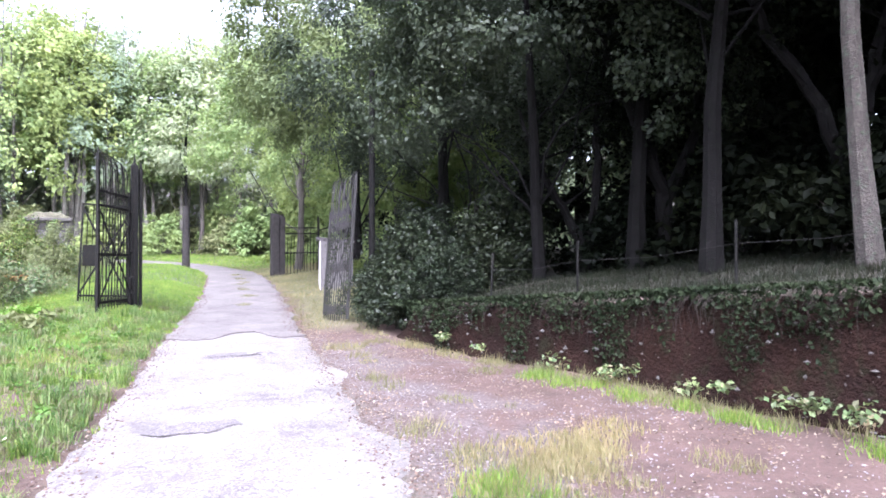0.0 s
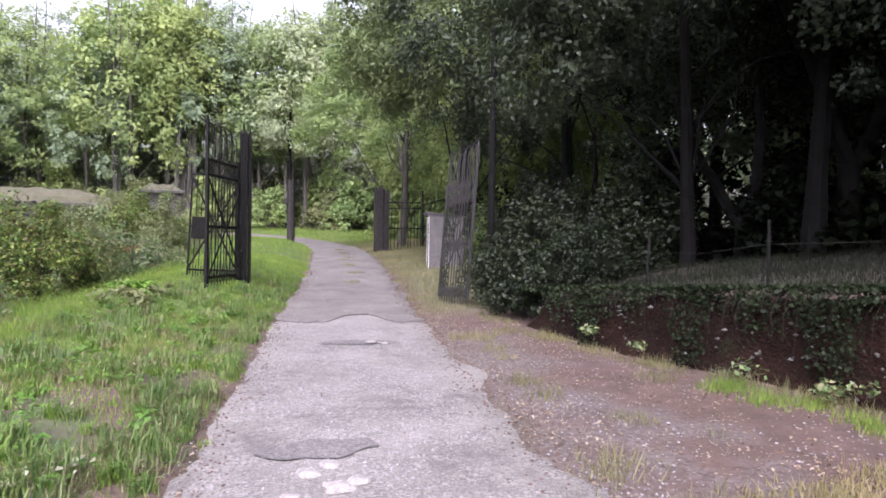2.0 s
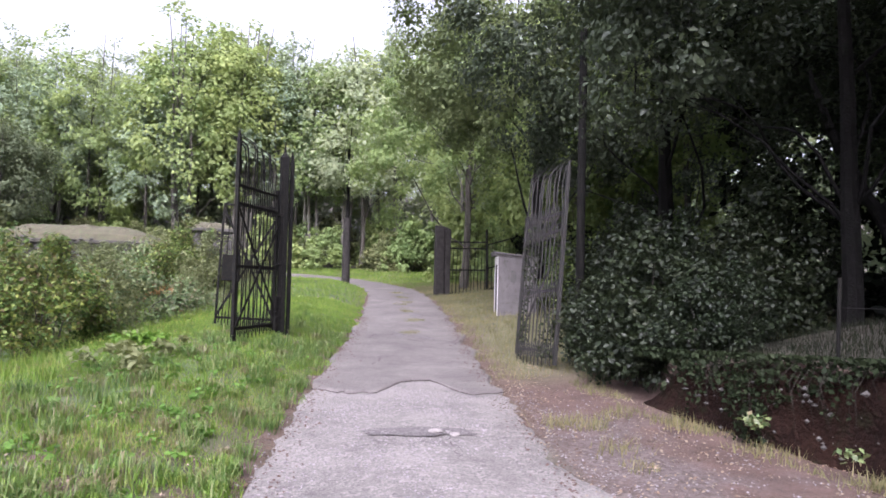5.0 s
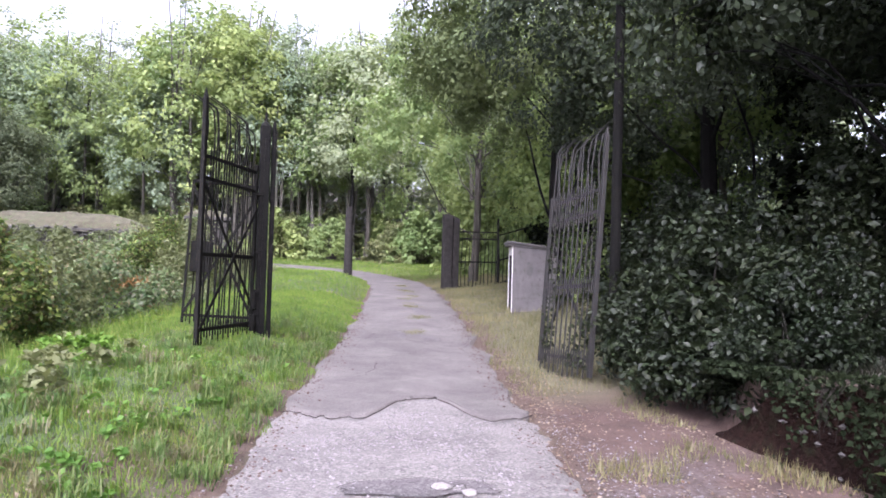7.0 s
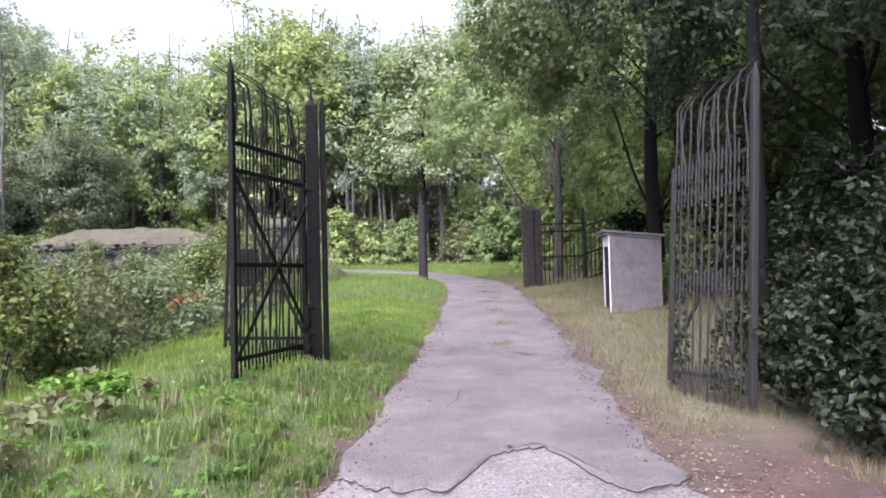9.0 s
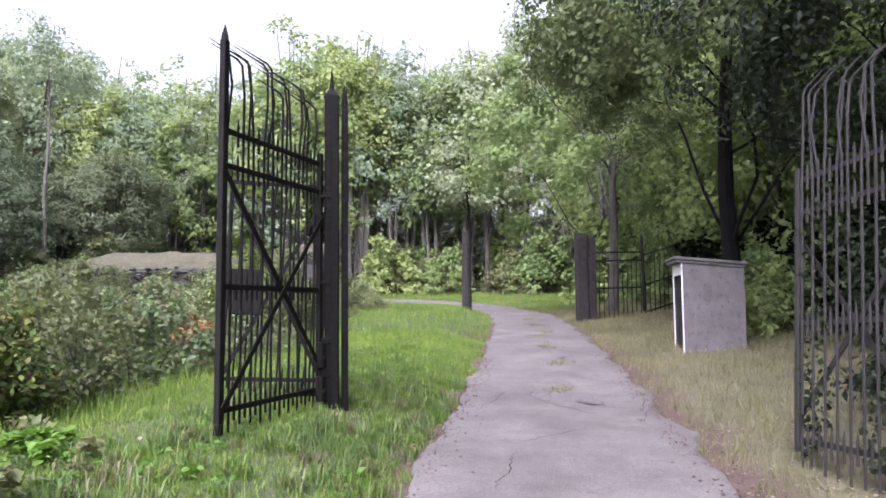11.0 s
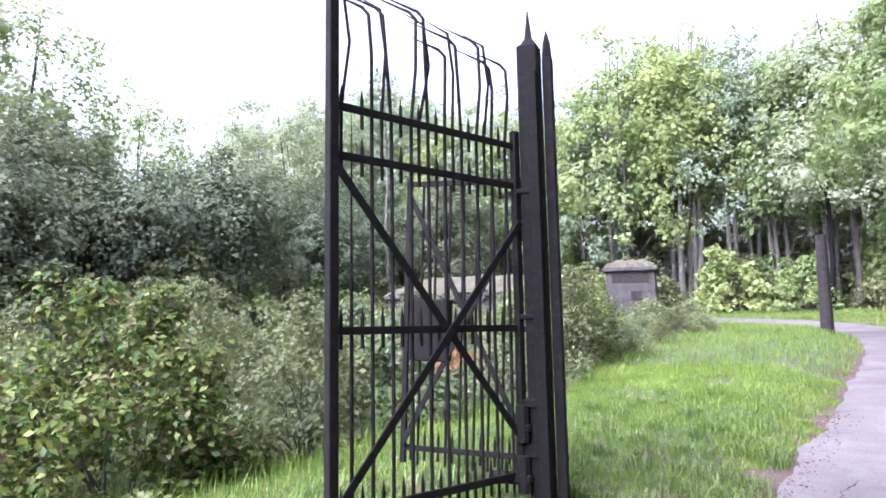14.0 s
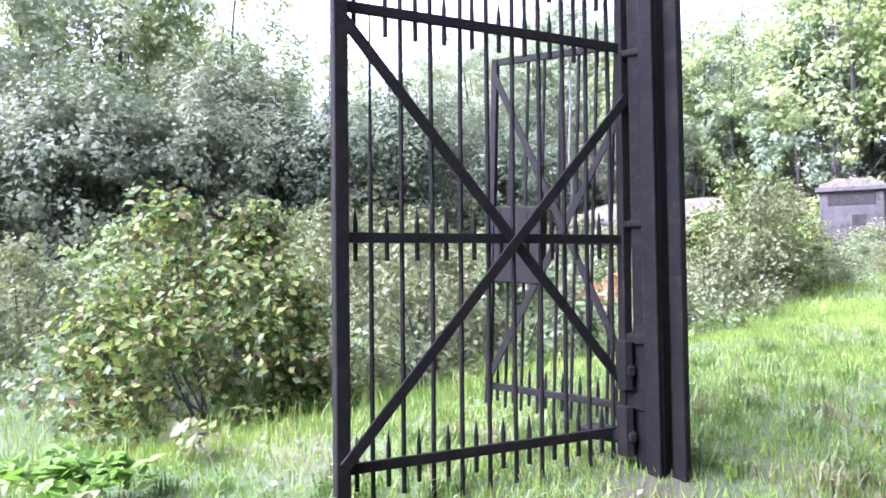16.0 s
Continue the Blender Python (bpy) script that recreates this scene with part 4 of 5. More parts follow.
# ---- bushes ----
def bush(name, label, seed, rad, tall, leaf_m, count, per, size, m, group, simple=False):
    r = np.random.default_rng(seed)
    g = thing(name, label, "bush", m, group)
    pts = crown_points(r, count, (0, 0, tall * 0.42), (rad, rad, tall * 0.62), 0.3)
    pts = [p for p in pts if p[2] > 0.02]
    for i in range(16):
        a, f = r.random() * 6.283, 0.55 + 0.5 * r.random()
        pts.append(np.array((math.cos(a) * rad * f, math.sin(a) * rad * f, 0.08 + 0.3 * r.random())))
    for i in range(5):
        a, f = r.random() * 6.283, 0.6 * r.random()
        for h in (0.92, 1.04, 1.14):
            pts.append(np.array((math.cos(a) * rad * f * h, math.sin(a) * rad * f * h, tall * h * (0.9 + 0.2 * r.random()))))
    bm = bmesh.new()
    for i in range(10):
        p = pts[i * (len(pts) // 10)]
        tube(bm, [(r.normal() * 0.12, r.normal() * 0.12, -0.1), (p[0] * 0.5, p[1] * 0.5, p[2] * 0.7), tuple(p)], [0.016, 0.011, 0.004], 5)
    part("stem_tangle", bm, M_BARK, g)
    leaves, ways = clumps(r, pts, 0.2 * (rad + 0.3), per, 0.85, True)
    leaf_mesh("foliage", leaves, size, leaf_m, r, 0.6, parent=g, facing=ways, simple=simple)
    return g


bush_kinds = [bush("bramble_bush", lab, 60 + k, rd, tl, lm, n, per, sz, pose(x, y, ground_at(x, y)), "bramble thicket")
              for k, (lab, rd, tl, lm, n, per, sz, x, y) in enumerate([
                  ("mound of vine-draped bramble with brown leaves", 1.35, 1.75, L_VINE, 100, 110, 0.05, -3.5, 1.2),
                  ("dense green bramble bush with a few brown leaves", 1.3, 1.2, L_BUSH, 48, 52, 0.058, -4.0, -2.6),
                  ("tall pale green wild shrub with loose shoots", 0.9, 2.0, L_WILD, 60, 40, 0.054, -5.2, 3.6),
                  ("dense green bramble bush with a few brown leaves", 1.4, 1.1, L_BUSH, 48, 52, 0.062, -3.0, 4.6),
                  ("pale green wild shrub with loose shoots", 1.1, 1.35, L_WILD, 60, 42, 0.052, -8.4, -0.2)])]
bspots = [(-3.55, 1.25), (-4.0, -2.6), (-5.2, 3.6), (-3.0, 4.6), (-8.4, -0.2), (-3.0, 0.3), (-4.4, 1.9)]
for i in range(900):
    if len(bspots) > 52:
        break
    x, y = -17 + rng.random() * 15.2, -12 + rng.random() * 32
    lim = -2.2 + 0.0 * y - (0.35 * (-2 - y) if y < -2 else 0) + (0.05 * (y - 2) if y > 2 else 0)
    if (-7.6 < x and -2.2 < y < 0.6) or (y > 9 and x > 1.6 - 0.307 * (y + 2.7)) or x > lim - 0.6 or (x > -14.5 and x < -6 and y > 16.8) or any((x - a) ** 2 + (y - b) ** 2 < 1.35 for a, b in bspots):
        continue
    bspots.append((x, y))
    c = copy_thing(bush_kinds[int(rng.integers(1, 5))], Matrix())
    c.matrix_basis = pose(x, y, ground_at(x, y), 0, 0, rng.random() * 360) @ Matrix.Scale(0.75 + 0.5 * rng.random(), 4)

for x, y, sc, k in [(-13.2, 18.4, 0.95, 4), (-11.6, 18.6, 0.95, 3), (-10.2, 18.3, 0.95, 4), (-8.8, 18.6, 0.75, 2), (-7.5, 18.4, 1.0, 4), (-6.2, 19.2, 1.0, 2), (-3.9, 22.9, 0.9, 3), (-2.9, 23.1, 0.6, 4), (-5.2, 22.3, 1.0, 1), (-2.2, 24.0, 0.55, 3), (-6.2, 22.4, 1.0, 2), (-2.4, 18.4, 0.45, 4), (-3.4, 20.2, 0.55, 3),
                    (-2.7, 11.4, 1.0, 2), (-3.7, 13.2, 1.15, 0), (-2.5, 9.4, 0.8, 4), (-2.3, 14.6, 0.5, 1), (-7.2, 23.6, 1.1, 2), (-3.0, 25.6, 0.8, 1), (-2.3, 7.2, 0.7, 1)]:
    c = copy_thing(bush_kinds[k], Matrix())
    c.matrix_basis = pose(x, y, ground_at(x, y), 0, 0, 83 * x) @ Matrix.Scale(sc, 4)

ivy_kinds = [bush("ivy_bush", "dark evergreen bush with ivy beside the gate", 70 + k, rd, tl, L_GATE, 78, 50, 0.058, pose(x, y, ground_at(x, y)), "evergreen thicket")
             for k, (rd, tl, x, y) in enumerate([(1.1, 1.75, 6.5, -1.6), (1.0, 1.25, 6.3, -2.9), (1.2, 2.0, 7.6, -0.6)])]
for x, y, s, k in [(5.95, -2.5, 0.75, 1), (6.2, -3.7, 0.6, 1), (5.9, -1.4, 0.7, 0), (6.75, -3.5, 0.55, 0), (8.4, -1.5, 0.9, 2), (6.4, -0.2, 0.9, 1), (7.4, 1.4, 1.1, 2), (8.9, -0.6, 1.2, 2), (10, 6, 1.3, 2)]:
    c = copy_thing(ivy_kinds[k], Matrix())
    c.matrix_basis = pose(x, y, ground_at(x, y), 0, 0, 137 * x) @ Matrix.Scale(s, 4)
shade_kinds = [bush("forest_bush", "undergrowth bush with deep forest shade put into its leaf colour", 74 + k, rd, tl, L_SHADE, 78, 26, 0.09, pose(x, y, ground_at(x, y)), "forest undergrowth")
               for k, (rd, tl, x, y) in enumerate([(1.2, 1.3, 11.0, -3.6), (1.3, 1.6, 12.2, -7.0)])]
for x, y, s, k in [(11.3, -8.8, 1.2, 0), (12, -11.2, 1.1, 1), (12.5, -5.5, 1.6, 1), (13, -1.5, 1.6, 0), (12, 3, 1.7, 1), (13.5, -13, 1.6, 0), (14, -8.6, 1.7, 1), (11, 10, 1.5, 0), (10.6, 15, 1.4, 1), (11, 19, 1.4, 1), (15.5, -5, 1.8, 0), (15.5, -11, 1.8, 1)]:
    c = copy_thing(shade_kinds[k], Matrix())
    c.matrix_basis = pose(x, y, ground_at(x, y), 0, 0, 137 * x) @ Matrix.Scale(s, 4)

under_kinds = [bush("undergrowth_bush", "light green undergrowth at the foot of the woods", 80 + k, 2.0, 2.6, lm, 70, 36, 0.145, pose(x, y, ground_at(x, y)), "woodland undergrowth", True)
               for k, (x, y, lm) in enumerate([(-9, 44.5, L_LIGHT), (5, 44.5, L_WILD)])]
for x, y, sc in [(10.8, 23.4, 0.8), (10.2, 26.6, 0.7), (9.2, 12.6, 0.6), (10.4, 14.8, 0.8), (8.9, 9.9, 0.5)]:
    c = copy_thing(under_kinds[0], Matrix())
    c.matrix_basis = pose(x, y, ground_at(x, y), 0, 0, 131 * x) @ Matrix.Scale(sc, 4)
for i in range(60):
    if i < 24:
        x, y = -34 + i * 2.9 + rng.normal(), 45.2 + rng.normal() * 0.8
    elif i >= 44:
        x, y = -28 + (i - 44) * 3.2 + rng.normal(), 48.5 + rng.normal()
    elif i < 40:
        x, y = -21.5 + rng.normal() * 0.8, -16 + (i - 24) * 3.6
    else:
        x, y = 9.5 + (i % 3) * 1.2, 26 + (i - 40) * 1.6
    c = copy_thing(under_kinds[i % 2], Matrix())
    c.matrix_basis = pose(x, y, ground_at(x, y), 0, 0, rng.random() * 360) @ Matrix.Scale(0.8 + 0.6 * rng.random(), 4)


# ---- grass, dead leaves, stones ----
def blades(name, xs, ys, tall, mat, seed, label):
    r = np.random.default_rng(seed)
    n = len(xs)
    z = height(xs, ys)
    a = r.random(n) * 2 * np.pi
    h = tall * (0.5 + r.random(n))
    w = (0.0035 + 0.004 * r.random(n)) * (1 + 0.06 * np.clip(ys + 2, 0, 40))
    lean = h * (0.1 + 0.8 * r.random(n) ** 1.5)
    b = r.random(n) * 2 * np.pi
    v = np.zeros((n, 3, 3))
    v[:, 0] = np.stack([xs - np.cos(a) * w, ys - np.sin(a) * w, z - 0.01], 1)
    v[:, 1] = np.stack([xs + np.cos(a) * w, ys + np.sin(a) * w, z - 0.01], 1)
    v[:, 2] = np.stack([xs + np.cos(b) * lean, ys + np.sin(b) * lean, z + h], 1)
    me = bpy.data.meshes.new(name)
    me.vertices.add(n * 3)
    me.vertices.foreach_set("co", v.astype(np.float32).ravel())
    me.loops.add(n * 3)
    me.loops.foreach_set("vertex_index", np.arange(n * 3, dtype=np.int32))
    me.polygons.add(n)
    me.polygons.foreach_set("loop_start", np.arange(n, dtype=np.int32) * 3)
    me.update()
    me.validate()
    me.materials.append(mat)
    return tagged(new(name, me), label, "grass", kind="stuff")


def patchy(n, x0, x1, y0, y1, keep):
    xs, ys = x0 + rng.random(n) * (x1 - x0), y0 + rng.random(n) * (y1 - y0)
    u = xs - interp(LINE, ys)
    k = keep(xs, ys, u)
    return xs[k], ys[k]


def lump(x, y):
    return np.sin(x * 2.3 + y * 0.7) * np.sin(y * 1.9 - x * 0.6) + 0.6 * np.sin(x * 5.1 + 1.0) * np.sin(y * 4.3)


xs, ys = patchy(280000, -3.6, 2.6, -15.6, 12, lambda x, y, u: (((x - 0.75) ** 2 + (y - 1.45) ** 2 > 0.07) | (rng.random(len(x)) < 0.45)) & (u < -1.42 - 0.18 * lump(x * 2, y * 2)) & (rng.random(len(x)) < 0.5 + 0.4 * lump(x, y) + 0.3 * (y > -6) - 0.15 * (y < -8)))
blades("grass", xs, ys, 0.052, L_GRASS, 5, "lush green grass on the verge")
xs, ys = patchy(90000, -14, 12, 10, 46, lambda x, y, u: (np.abs(u) > 1.4) & ((u < 0) | (y > 26)))
blades("grass", xs, ys, 0.13, L_GRASS, 6, "lush green grass on the verge")
xs, ys = patchy(90000, 4, 12, -1.5, 30, lambda x, y, u: (u > 1.4 + 0.15 * lump(x * 2, y * 2)) & (rng.random(len(x)) < 0.7 + 0.3 * lump(x, y)))
blades("dry_grass", xs, ys, 0.1, L_DRYGRASS, 7, "dry yellowing grass on the verge")
xs, ys = patchy(60000, 3, 8.5, -15, -1.5, lambda x, y, u: (u > 1.45) & (x < interp(WALL, y) - 0.05) & (lump(x, y) + 0.8 * (np.abs(x - interp(WALL, y)) < 0.5) > 0.95))
blades("dry_grass", xs, ys, 0.07, L_DRYGRASS, 8, "sparse dry grass on the dirt")
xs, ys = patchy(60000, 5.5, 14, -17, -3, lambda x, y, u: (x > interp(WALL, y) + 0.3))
blades("rank_grass", xs, ys, 0.1, L_ROUGH, 9, "rank grass on top of the bank wall, darkened in colour for shade")
xs, ys = patchy(40000, -12, -1.5, -14, 14, lambda x, y, u: u < -4)
blades("grass", xs, ys, 0.2, L_GRASS, 10, "long rough grass among the brambles")

xs, ys = patchy(26000, 3, 8.5, -16, 2, lambda x, y, u: (u > 1.1) & (x < interp(WALL, y)) & (rng.random(len(x)) < 0.5 + 0.5 * lump(x * 1.3, y)))
tagged(leaf_mesh("dead_leaves", np.stack([xs, ys, height(xs, ys) + 0.012], 1), 0.022, L_DRY, rng, 2.5, 1.4), "fallen brown and pale leaves on the dirt", "leaves", kind="stuff")
xs, ys = patchy(9000, -1, 6, -16, 20, lambda x, y, u: (np.abs(np.abs(u) - 1.45) < 0.25))
tagged(leaf_mesh("dead_leaves", np.stack([xs, ys, height(xs, ys) + 0.02], 1), 0.024, L_DRY, rng, 2.5, 1.4), "fallen brown leaves along the lane's edges", "leaves", kind="stuff")

# ivy along the top of the wall and hanging down it
ys = -17 + rng.random(9000) * 13.6
hang = rng.random(9000) ** 2.2
top = base_height(ys) + 0.66 + 0.085 * np.clip(-4 - ys, 0, 9)
xs = interp(WALL, ys) - 0.1 + 0.25 * rng.random(9000) - 0.04 * hang
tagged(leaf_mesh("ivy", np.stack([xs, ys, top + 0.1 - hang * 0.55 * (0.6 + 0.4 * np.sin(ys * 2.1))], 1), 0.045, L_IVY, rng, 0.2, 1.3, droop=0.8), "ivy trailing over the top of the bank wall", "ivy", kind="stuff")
# ivy climbing the rusted gate leaf
n = 1500
gu_, gv_ = rng.random(n), rng.random(n) ** 1.3
gm = right_gate.matrix_world
iv = [gm @ Vector((1.63 * a, -0.03 + 0.06 * rng.random(), 0.1 + 2.3 * b)) for a, b in zip(gu_, gv_) if math.sin(a * 7 + b * 3) + 0.5 * math.sin(b * 11) > -0.2]
tagged(leaf_mesh("ivy", np.array(iv), 0.045, L_IVY, rng, 0.0, 1.3), "ivy climbing the rusted gate bars", "ivy", kind="stuff")

# withered orange patch in the brambles
pts = clumps(rng, [(-3.4 + rng.normal() * 0.35, 7.6 + rng.normal() * 0.35, 0.75 + rng.random() * 0.5) for i in range(9)], 0.2, 40)
L_RUST = leaf_mat("withered_orange_leaves", [(0.223, 0.115, 0.0522), (0.287, 0.184, 0.094), (0.191, 0.0918, 0.0522)], 0.1, 0.3)
tagged(leaf_mesh("withered_fern", pts, 0.08, L_RUST, rng, 0.4, 2.0), "withered orange fern among the brambles", "fern", kind="stuff")


# ---- details of the lane ----
M_CRACK = rough_mat("crack_dirt", (0.02, 0.016, 0.015), (0.045, 0.036, 0.032), 12, 60, 0.97, 0.3, 0.004)
M_PALE = rough_mat("pale_limestone", (0.201, 0.184, 0.173), (0.29, 0.268, 0.251), 14, 80, 0.9, 0.6, 0.006)


def lane_z(x, y):
    w = x - float(interp(LINE, y))
    top = 0.035 if y > -2.3 else 0.012
    return float(base_height(y)) + top + 0.03 * (1 - (w / 1.35) ** 2) - 0.015 * math.exp(-((abs(w) - 0.68) / 0.25) ** 2)


def crack(a, b, width, seed, label="dark open crack across the lane surface", lift=0.004):
    """A ragged dark ribbon that lies in the lane's surface."""
    a, b = Vector((*a, 0)), Vector((*b, 0))
    n = max(8, int((b - a).length / 0.06))
    side = Vector((-(b - a).y, (b - a).x, 0)).normalized()
    verts, faces = [], []
    for i in range(n + 1):
        f = i / n
        p = a.lerp(b, f) + side * (0.12 * noise.noise((f * 3.1, seed, 0)) + 0.05 * noise.noise((f * 11, seed, 3)))
        w = width * 0.5 * (0.4 + 0.9 * abs(noise.noise((f * 6, seed, 7)))) * min(1, 4 * f + 0.1, 4 * (1 - f) + 0.1)
        for k in (-1, 1):
            q = p + side * w * k
            verts.append((q.x, q.y, lane_z(q.x, q.y) + lift))
    for i in range(n):
        faces.append((2 * i, 2 * i + 1, 2 * i + 3, 2 * i + 2))
    return tagged(part("road_crack", (verts, faces), M_CRACK), label, "crack", kind="structure")


edge_line = [(v.co.x, v.co.y) for v in asphalt.data.vertices[:81]]
verts, faces = [], []
for k, (x, y) in enumerate(edge_line):
    wide = 0.034 * max(0.0, noise.noise((k * 0.16, 8.0, 0)) + 0.12)
    verts += [(x, y - wide - 0.003, lane_z(x, -3.0) + 0.006 + 0.011), (x, y + 0.004, lane_z(x, -3.0) + 0.014 + 0.011)]
    if k:
        faces.append((2 * k - 2, 2 * k, 2 * k + 1, 2 * k - 1))
tagged(part("road_crack", (verts, faces), M_CRACK), "dark gap along the broken edge of the asphalt", "crack", kind="structure")
crack((2.2, -5.2), (3.1, -4.8), 0.02, 1.0)
crack((1.7, -7.75), (1.95, -8.05), 0.02, 2.0)
crack((2.9, -4.6), (2.8, -6.0), 0.012, 3.0)
for k, (a, b) in enumerate([((2.5, 1.2), (3.4, 1.9)), ((3.0, 3.4), (3.6, 2.6)), ((2.3, -0.3), (2.5, 0.9)), ((3.5, 6.0), (4.2, 5.2)), ((4.4, 8.0), (5.0, 9.4)), ((4.0, 2.0), (4.5, 4.2)), ((2.2, 3.0), (2.6, 4.5))]):
    crack(a, b, 0.02, 10.0 + k)


def worn_patch(x, y, rx, ry, mat, seed, label, rim=True):
    """A ragged shallow break in the lane's surface with a dark rim."""
    n = 40
    ring = []
    for k in range(n):
        a = 2 * math.pi * k / n
        f = 1 + 0.55 * noise.noise((math.cos(a) * 1.3, math.sin(a) * 1.3, seed)) + 0.25 * noise.noise((math.cos(a) * 4, math.sin(a) * 4, seed))
        ring.append((x + rx * f * math.cos(a), y + ry * f * math.sin(a), f))
    verts = [(x, y, lane_z(x, y) + 0.012)]
    for grow in (0.5, 1.0):
        verts += [(x + (px - x) * grow, y + (py - y) * grow, lane_z(px, py) + 0.012) for px, py, f in ring]
    faces = [(0, 1 + k, 1 + (k + 1) % n) for k in range(n)] + [(1 + k, 1 + n + k, 1 + n + (k + 1) % n, 1 + (k + 1) % n) for k in range(n)]
    tagged(part("worn_patch", (verts, faces), mat), label, "road", kind="structure")
    if rim:
        verts, faces = [], []
        for k, (px, py, f) in enumerate(ring):
            w = 0.02 * max(0.0, noise.noise((k * 0.33, seed, 2)) + 0.25)
            d = Vector((px - x, py - y)).normalized() * w
            verts += [(px, py, lane_z(px, py) + 0.016), (px + d.x, py + d.y, lane_z(px, py) + 0.016)]
            faces.append((2 * k, 2 * k + 1, (2 * k + 3) % (2 * n), (2 * k + 2) % (2 * n)))
        tagged(part("road_crack", (verts, faces), M_CRACK), "dark broken rim of a worn patch in the lane", "crack", kind="structure")


M_WORN = stony_mat("worn_out_asphalt", (0.06, 0.054, 0.052), (0.15, 0.137, 0.134), 45, 0.2)
for k, (x, y, rx, ry, rim) in enumerate([(3.05, 4.0, 0.12, 0.6, True), (3.55, 3.5, 0.2, 0.3, True), (3.9, 9.0, 0.18, 0.7, True), (2.55, -4.95, 0.5, 0.2, True), (1.75, -9.6, 0.4, 0.25, False)]):
    worn_patch(x, y, rx, ry, M_WORN, 3.7 * k + 1.0, "shallow pothole worn down to stones", rim)


def stones(name, pts, sizes, mat, label, seed, flat=0.6):
    """Loose chips, one small rough solid each."""
    r = np.random.default_rng(seed)
    proto = np.array([(0, 0, 1), (0.9, 0, 0.2), (0.28, 0.85, 0.2), (-0.72, 0.53, 0.2), (-0.72, -0.53, 0.2), (0.28, -0.85, 0.2), (0, 0, -0.6)])
    tri = [(0, 1, 2), (0, 2, 3), (0, 3, 4), (0, 4, 5), (0, 5, 1), (6, 2, 1), (6, 3, 2), (6, 4, 3), (6, 5, 4), (6, 1, 5)]
    verts, faces = [], []
    for (x, y, z), sz in zip(pts, sizes):
        a = r.random() * 6.283
        c, s = math.cos(a), math.sin(a)
        q = proto * (1 + 0.3 * r.normal(size=(7, 1))) * np.array((sz, sz * (0.6 + 0.4 * r.random()), sz * flat))
        o = len(verts)
        verts += [(x + c * u - s * v, y + s * u + c * v, z + w) for u, v, w in q]
        faces += [tuple(o + i for i in t) for t in tri]
    return tagged(part(name, (verts, faces), mat), label, "stones", kind="stuff")


M_CHIP = rough_mat("grey_chippings", (0.117, 0.104, 0.106), (0.324, 0.297, 0.304), 25, 90, 0.92, 0.5, 0.004)
pts = []
while len(pts) < 9500:
    y = -15.5 + rng.random() * 13
    u = rng.normal() * 0.9
    u = u + 0.5 * (u > 0.9)
    if -1.45 < u < 2.3 and (math.sin(u * 5 + y * 1.7) + math.sin(y * 3.1 - u * 2) + 1.2 * rng.random()) > 0.1:
        x = float(interp(LINE, y)) + u
        pts.append((x, y, lane_z(x, y) + 0.002 if abs(u) < 1.3 else ground_at(x, y) + 0.004))
stones("chippings", pts, 0.005 + 0.013 * rng.random(len(pts)) ** 2.5, M_CHIP, "loose grey chippings on the worn lane", 3)
pts = []
while len(pts) < 2200:
    y, x = -15.5 + rng.random() * 12.5, 3.2 + rng.random() * 3.6
    if x < float(interp(WALL, y)) - 0.6 and lump(x * 1.1, y) > -0.3:
        pts.append((x, y, ground_at(x, y) + 0.004))
stones("gravel", pts, 0.006 + 0.013 * rng.random(len(pts)) ** 2, M_CHIP, "pale gravel scattered over the dirt", 4)
for k, (x, y, sz) in enumerate([(1.66, -10.12, 0.085), (1.84, -10.42, 0.1), (1.82, -10.0, 0.07), (1.97, -10.32, 0.07), (1.55, -10.5, 0.06), (2.72, -4.95, 0.07), (2.9, -5.05, 0.06)]):
    bm = bmesh.new()
    bmesh.ops.create_icosphere(bm, subdivisions=2, radius=sz)
    for v in bm.verts:
        v.co *= 1 + 0.5 * noise.noise(v.co * 11 + Vector((k * 3.0, 0, 0)))
        v.co.z *= 0.28
    ob = part("embedded_stone", bm, M_PALE)
    ob.location = (x, y, lane_z(x, y) + 0.012)
    tagged(ob, "pale flat stone embedded in the worn lane", "stone", "stones set in the lane")

# strip of grass and moss in the middle of the lane
ys = 4 + rng.random(9000) * 18
keep = (np.sin(ys * 1.9) + 0.7 * np.sin(ys * 4.3 + 1) + 0.5 * rng.normal(size=len(ys))) > 0.85
ys = ys[keep]
xs = interp(LINE, ys) + 0.1 + 0.12 * np.sin(ys * 2.7) + rng.normal(size=len(ys)) * 0.13
strip = blades("grass", xs, ys, 0.035, L_DRYGRASS, 12, "thin grass growing along the middle of the lane")
strip.location = (0, 0, 0.06)
